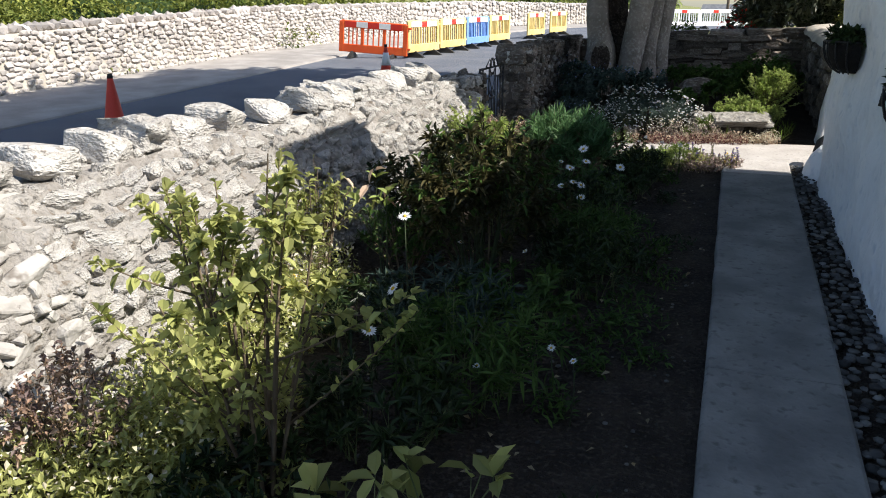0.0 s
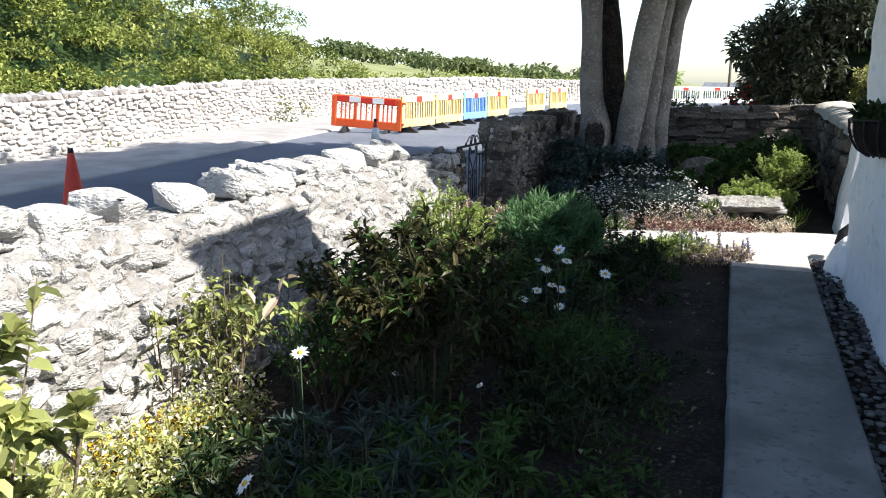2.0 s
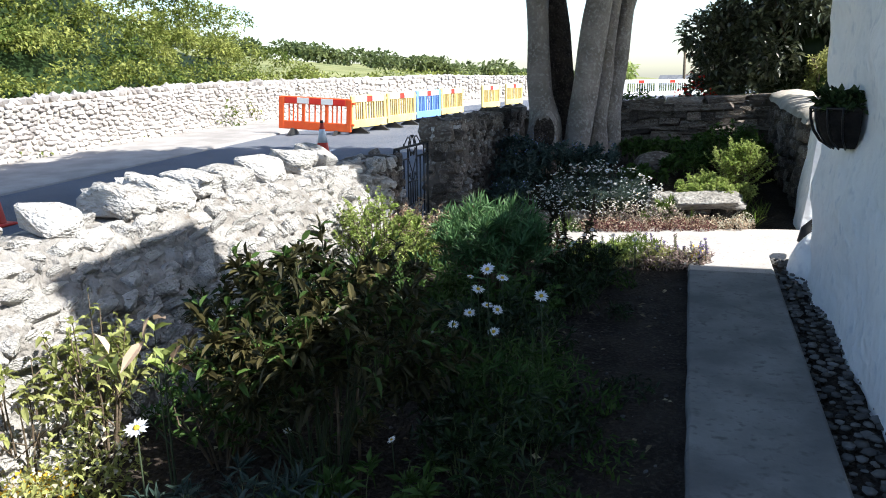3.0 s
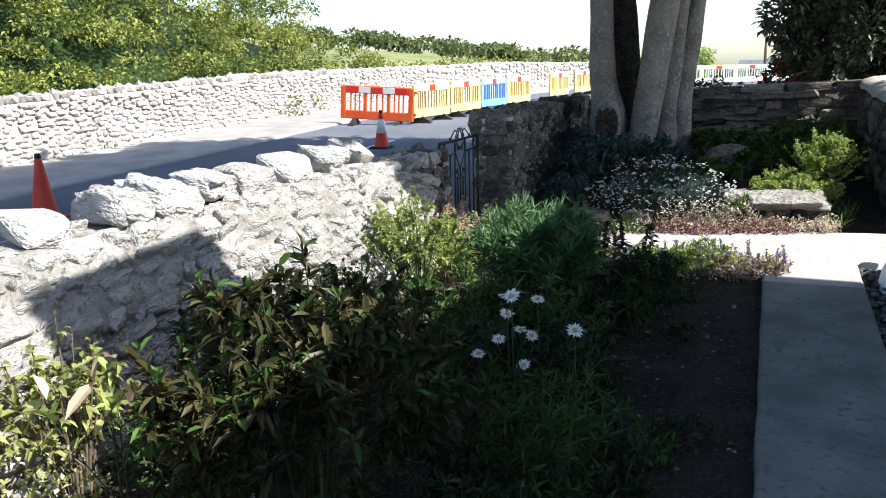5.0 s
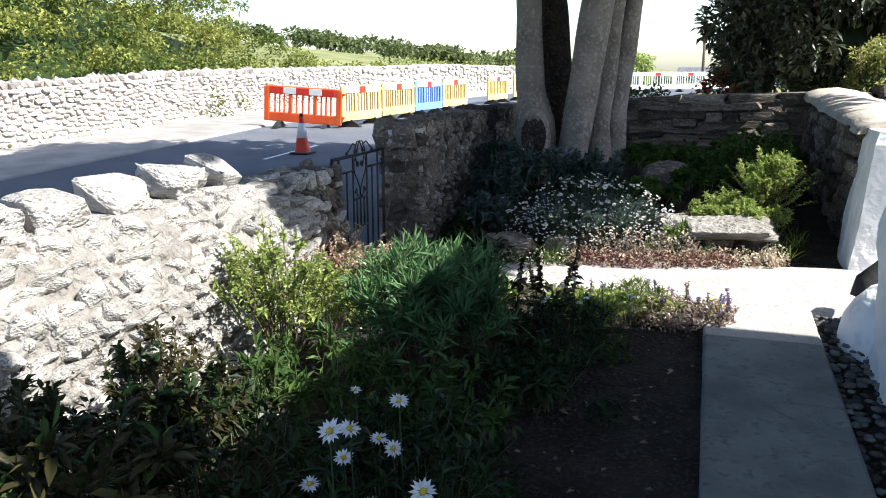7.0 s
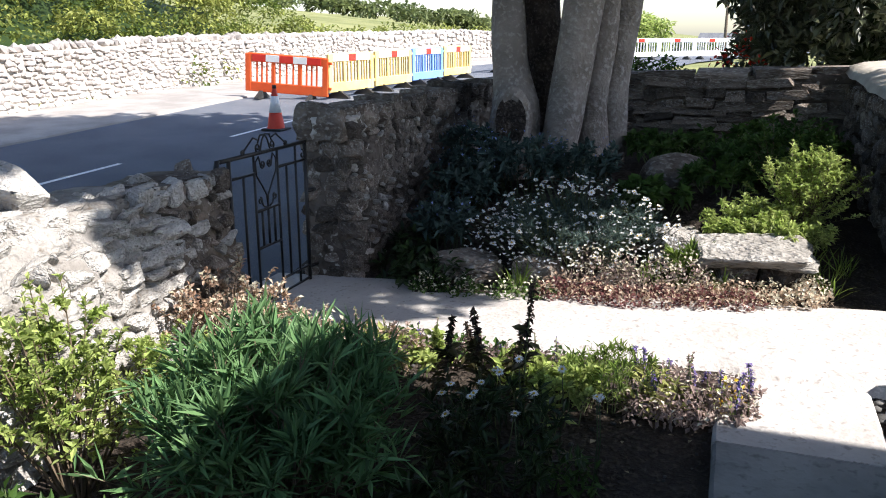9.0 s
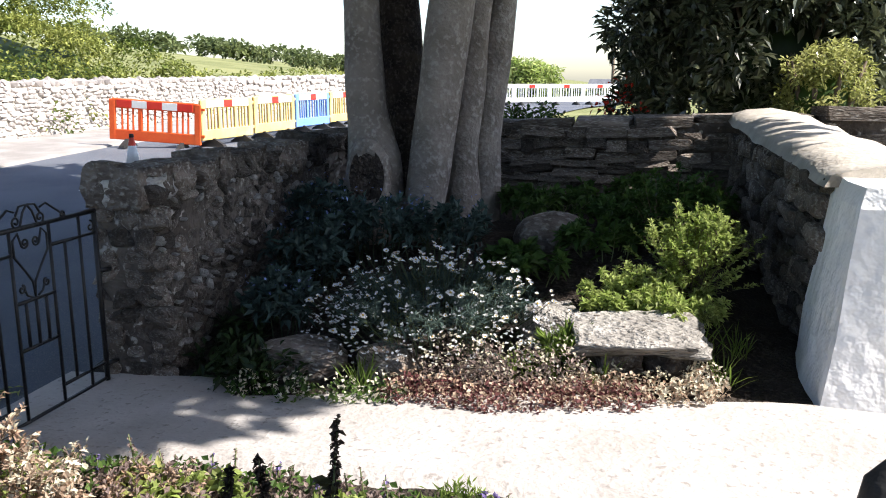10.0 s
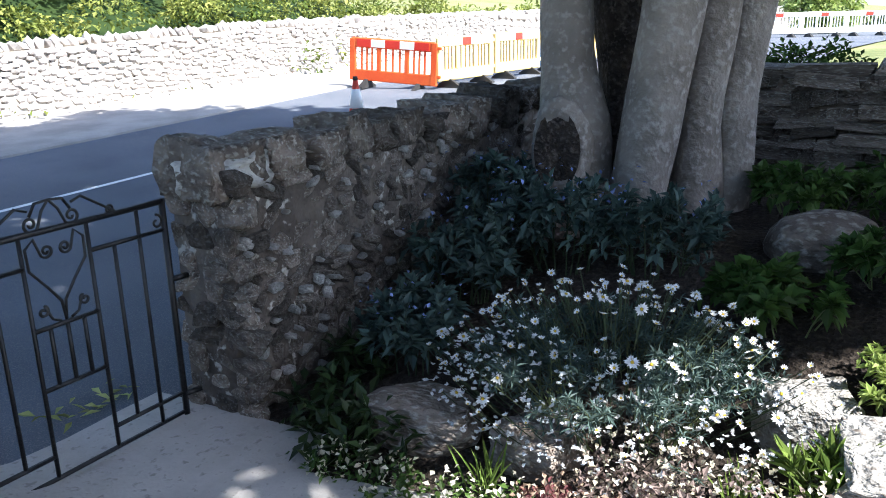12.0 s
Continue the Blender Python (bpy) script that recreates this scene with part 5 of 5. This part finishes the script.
# leaf colour is darkened here for the shade beside the gate
mat_of("bed_leaves", "broad leaves toned dark for shade at the gate wall's foot", "groundcover", [(-2.05, 9.55), (-1.9, 9.4), (-2.1, 9.85), (-1.7, 9.4)], 0.16, 0.2, 420, 0.08, 0.034, "shade_leaf")
for x, y, m in ((-0.62, 8.05, "lime_leaf"), (-0.28, 8.02, "lit_leaf"), (-0.86, 8.1, "lime_leaf"), (-1.6, 8.1, "lit_leaf"), (-2.05, 8.06, "lime_leaf")):
    mat_of("lime_clump", "small lime-green leafy clump among the bugle", "groundcover", [(x, y)], 0.12, 0.16, 260, 0.05, 0.022, m, group="lime clumps")
mat_of("yellow_flowers", "small clump of yellow flowers among the bugle", "flower", [(0.0, 8.02)], 0.08, 0.14, 90, 0.04, 0.016, "lime_leaf", ("disc", 0.4, 0.022))
for k in range(30):
    x, y = rng.uniform(-1.6, -0.28), rng.uniform(1.8, 7.4)
    if k < 8:
        x = rng.uniform(-0.6, -0.24)
    mat_of("weed", "small dark green weed in shaded soil", "weed", [(x, y)], rng.uniform(0.08, 0.2), rng.uniform(0.06, 0.16), 110, 0.05, 0.014, "green_leaf" if k % 3 else "shade_leaf", group="bed weeds")


def spike(at, h, label, leaf_mat, bloom_mat, n, group, lean=0.0, bloom=0.02, leafy=0.5):
    """An upright flower spike on a leafy stem."""
    root = thing("flower_spike", label, "flower", at, group)
    pts = [(lean * t * t, 0.3 * lean * t, h * t) for t in (0, 0.3, 0.6, 1.0)]
    link("stem", Geo().tube(pts, (0.005, 0.004, 0.004, 0.002), 5), M["stalk"], root, True)
    t = rng.uniform(leafy, 1.0, n)
    P = np.stack([lean * t * t, 0.3 * lean * t, h * t], 1)
    link("bloom", leaves(Geo(), P, rng.normal(size=(n, 3)) + (0, 0, 0.4), bloom, bloom * 0.7), M[bloom_mat], root)
    m = max(4, n // 5)
    t = rng.uniform(0.05, leafy + 0.15, m)
    P = np.stack([lean * t * t, 0.3 * lean * t, h * t], 1)
    link("leaves", leaves(Geo(), P, rng.normal(size=(m, 3)) * (1, 1, 0.3) + (0, 0, 0.25), bloom * 3.2, bloom * 1.3, 0.3, True), M[leaf_mat], root)
    return root


for x, y, h, l in ((-0.78, 7.8, 0.56, 0.03), (-0.96, 7.8, 0.42, -0.03), (-1.1, 7.78, 0.38, 0.02), (-0.86, 7.9, 0.34, 0.06), (-1.02, 7.95, 0.3, -0.05)):
    spike(gz(x, y), h, "dark seed spike with drooping leaves", "brown_leaf", "seedhead", 170, "dark spikes", l, 0.022, 0.5)
for k in range(22):
    x, y = rng.uniform(-0.36, 0.1), rng.uniform(7.88, 8.2)
    spike(gz(x, y), rng.uniform(0.12, 0.25), "short violet flower spike in the bugle", "purple_leaf", "violet" if k % 2 == 0 else "purple_leaf", 60, "violet spikes", rng.uniform(-0.03, 0.03), 0.016, 0.35)
for k in range(30):
    x = -2.3 + 1.6 * k / 29 + rng.uniform(-0.04, 0.04)
    spike(gz(x, rng.uniform(8.14, 8.32)), rng.uniform(0.10, 0.19), "short violet flower spike beside the walk", "purple_leaf", "violet" if k % 4 == 0 else "purple_leaf", 36, "edging spikes", rng.uniform(-0.02, 0.02), 0.014, 0.35)


# daisies: petals round a yellow disc
def flower_geo(geo, r, petals, cup=0.15, wide=0.34):
    a = np.linspace(0, 2 * math.pi, petals, endpoint=False) + rng.uniform(0, 0.2, petals)
    d = np.stack([np.cos(a), np.sin(a), np.full(petals, cup)], 1)
    return leaves(geo, d * (0.18 * r, 0.18 * r, 0), d, r * 0.85, r * wide, 0.1, False, 0.1, 0.12)


def daisy(at, h, r, face, group, label):
    """A long-stemmed daisy; face: tilt and turn of its head, in degrees."""
    root = thing("daisy", label, "flower", at, group)
    link("stem", Geo().tube([(0, 0, -0.04), (0.01, 0.0, h * 0.5), (0, 0, h)], (0.003, 0.0025, 0.002), 5), M["dark_stalk"], root, True)
    turn = pose(0, 0, h, face[0], 0, face[1])
    p = link("petals", flower_geo(Geo(), r, 15), M["petal"], root)
    c = link("disc", Geo().lathe(((0.0, -0.002), (0.26 * r, 0.0), (0.24 * r, 0.16 * r), (0.0, 0.22 * r)), sides=12), M["disc"], p, True, label="yellow centre disc")
    p.matrix_basis = turn
    return root


for x, y, z in ((-0.83, 4.79, 0.82), (-0.60, 4.76, 0.73), (-0.91, 5.4, 0.63), (-1.09, 5.16, 0.45), (-1.0, 5.45, 0.47), (-0.94, 5.42, 0.46), (-1.05, 5.3, 0.47), (-0.88, 5.1, 0.45), (-0.98, 5.2, 0.62), (-1.1, 5.5, 0.6)):
    g0 = ground_z(x, y)
    daisy((x, y, g0), z - g0, 0.032 if z != 0.6 else 0.02, (rng.uniform(12, 48), rng.uniform(-40, 50)), "oxeye daisies", "tall white oxeye daisy in the shaded bed")
for x, y, z in ((-1.36, 3.26, 0.73), (-1.14, 2.61, 0.63), (-1.24, 2.6, 0.45), (-1.32, 3.95, 0.42), (-1.0, 4.1, 0.36), (-0.85, 2.75, 0.3), (-0.6, 2.95, 0.33), (-0.5, 2.9, 0.31)):
    g0 = ground_z(x, y)
    daisy((x, y, g0), z - g0, 0.032 if z > 0.44 else 0.018, (rng.uniform(10, 50), rng.uniform(-60, 40)), "oxeye daisies", "white oxeye daisy standing in the bed")
for k in range(14):
    x, y = -0.7 + rng.uniform(-0.3, 0.35), 7.35 + rng.uniform(-0.25, 0.25)
    g0 = ground_z(x, y)
    daisy((x, y, g0), rng.uniform(0.24, 0.34), 0.019, (rng.uniform(0, 40), rng.uniform(-60, 60)), "small daisies", "small white daisy near the round shrub")

clump = shrub("daisy_clump", "large mound of grey-green foliage full of small daisies", "flowers", gz(-0.95, 9.88), 0.44, 0.58, 90, 9500, 0.038, 0.007, "borage_leaf", 0.0025, low=0.12, stem_mat="stalk", inner=0.25)
heads = []
for name, col, r, petals, cup in (("flower", "petal", 0.026, 13, 0.1), ("flower", "petal", 0.016, 9, 1.0), ("flower", "petal", 0.019, 10, 0.5)):
    g = flower_geo(Geo(), r, petals, cup, 0.42)
    nf = len(g.f)
    g.lathe(((0.0, -0.002), (0.22 * r, 0.0), (0.2 * r, 0.16 * r), (0.0, 0.22 * r)), sides=8)
    me = g.mesh(name, M[col])
    me.materials.append(M["disc"])
    for p in list(me.polygons)[nf:]:
        p.material_index = 1
    heads.append(me)
stalks = Geo()
for k in range(290):
    a, q = rng.uniform(0, 2 * math.pi), math.sqrt(rng.uniform(0.0, 1))
    x, y = 0.74 * q * math.cos(a), 0.52 * q * math.sin(a)
    z = 0.50 * (1 - 0.72 * q * q) + rng.uniform(-0.05, 0.07)
    if y < -0.2:
        z -= 0.05
    ob = new("flower", heads[0 if k % 9 == 0 else (1 if k % 3 else 2)])
    ob.parent = clump
    ob.matrix_basis = pose(x, y, z, rng.uniform(-20, 50), rng.uniform(-30, 30), rng.uniform(-50, 50))
    stalks.tube([(x * 0.7, y * 0.7, z - 0.16), (x * 0.9, y * 0.9, z - 0.06), (x, y, z)], 0.0018, 4, close=False)
link("stalk_growth", stalks, M["dark_stalk"], clump, kind="stuff")
buds = Geo()
for k in range(420):
    a, q = rng.uniform(math.pi, 2 * math.pi), math.sqrt(rng.uniform(0.25, 1.15))
    x, y = 0.72 * q * math.cos(a), 0.50 * q * math.sin(a)
    z = max(0.06, 0.40 * (1 - 0.75 * q * q)) + rng.uniform(-0.06, 0.05)
    d = rng.normal(size=(5, 3)) * (0.6, 0.6, 0.2) + (0, -0.2, 0.7)
    leaves(buds, np.tile((x, y, z), (5, 1)), d, 0.016, 0.011)
link("bud_growth", buds, M["petal"], clump, label="small creamy half-open buds", kind="stuff")

# grass tufts round the slab and the bed
for x, y in ((-0.28, 9.5), (-0.12, 9.75), (0.5, 9.6), (-0.05, 9.5), (-0.45, 9.55), (0.62, 9.95), (0.45, 9.9), (-1.2, 9.35)):
    tuft = thing("grass_tuft", "small tuft of bright grass blades", "grass", gz(x, y), "grass tufts")
    P = rng.normal(size=(26, 3)) * (0.03, 0.03, 0)
    link("blade_growth", leaves(Geo(), P, rng.normal(size=(26, 3)) * (0.4, 0.4, 0.1) + (0, 0, 1.0), 0.2, 0.008, 0.2, True), M["blade"], tuft)

# ---- rocks ----
def rock(name, label, at, size, turn, material, seed, rough=0.13, tilt=(0, 0), ball=0.5):
    bm = bmesh.new()
    bmesh.ops.create_cube(bm, size=1)
    bmesh.ops.subdivide_edges(bm, edges=bm.edges[:], cuts=7, use_grid_fill=True)
    for v in bm.verts:
        d = v.co.copy()
        v.co = d * (1 - ball) + d.normalized() * 0.52 * ball
        v.co += noise.noise_vector(d * 1.8 + Vector((seed, 0, 0))) * rough + noise.noise_vector(d * 5 + Vector((seed, 3, 0))) * rough * 0.35
    me = bpy.data.meshes.new(name)
    bm.to_mesh(me)
    bm.free()
    me.materials.append(M[material])
    me.shade_smooth()
    ob = new(name, me)
    ob.matrix_world = pose(*at, tilt[0], tilt[1], turn) @ Matrix.Diagonal((*size, 1))
    return tagged(ob, label, "rock")


rock("stone_slab", "flat pale limestone slab resting on the rockery", (0.11, 9.66, 0.42), (0.60, 0.38, 0.085), 3, "slabstone", 3.1, 0.17, (9, -2), 0.12)
rock("boulder", "small boulder under the pale slab", (0.0, 9.68, 0.30), (0.26, 0.24, 0.18), 20, "shadestone", 6.0)
rock("boulder", "small boulder propping the pale slab", (0.28, 9.7, 0.30), (0.24, 0.22, 0.18), 50, "shadestone", 8.4)
rock("boulder", "low grey boulder edging the shaded bed", (-1.60, 9.60, 0.18), (0.42, 0.26, 0.2), 8, "shadestone", 1.0)
rock("boulder", "grey boulder beneath the daisies", (-1.14, 9.60, 0.19), (0.30, 0.24, 0.2), -14, "shadestone", 2.0)
rock("boulder", "sun-dappled boulder beside the daisies", (-0.34, 9.98, 0.32), (0.30, 0.26, 0.26), 25, "slabstone", 4.0)
rock("boulder", "rounded dark boulder lying under the tree", (-0.46, 11.3, 0.56), (0.52, 0.40, 0.34), 10, "shadestone", 5.0, 0.07, (0, 0), 0.85)

# bits on the soil
g = Geo()
for k in range(420):
    x, y = rng.uniform(-2.0, -0.06), rng.uniform(1.2, 8.2)
    s = rng.uniform(0.008, 0.03)
    lump(g, (x, y, ground_z(x, y) - 0.02), (s, s * 0.8, s * 0.6), rng.uniform(0, 3))
link("soil_stones", g, M["pebble"], smooth=True, label="small stones scattered on the bare soil", category="stones", kind="stuff")
P = np.stack([rng.uniform(-2.0, -0.06, 260), rng.uniform(1.4, 8.0, 260), np.zeros(260)], 1)
P[:, 2] = [ground_z(x, y) + 0.005 for x, y, _ in P]
link("leaf_litter", leaves(Geo(), P, rng.normal(size=(260, 3)) * (1, 1, 0.15), 0.035, 0.02), M["litter"], label="dry fallen leaves and petals on the soil", category="litter", kind="stuff")
litter = Geo()
P = np.stack([rng.uniform(-3.75, -3.12, 40), rng.uniform(9.3, 9.75, 40), np.full(40, road_z(9.5) + 0.02)], 1)
link("fallen_twigs", leaves(litter, P, rng.normal(size=(40, 3)) * (1, 1, 0.1), 0.09, 0.03), M["lit_leaf"], label="fallen leafy twigs lying on the road", category="litter", kind="stuff")
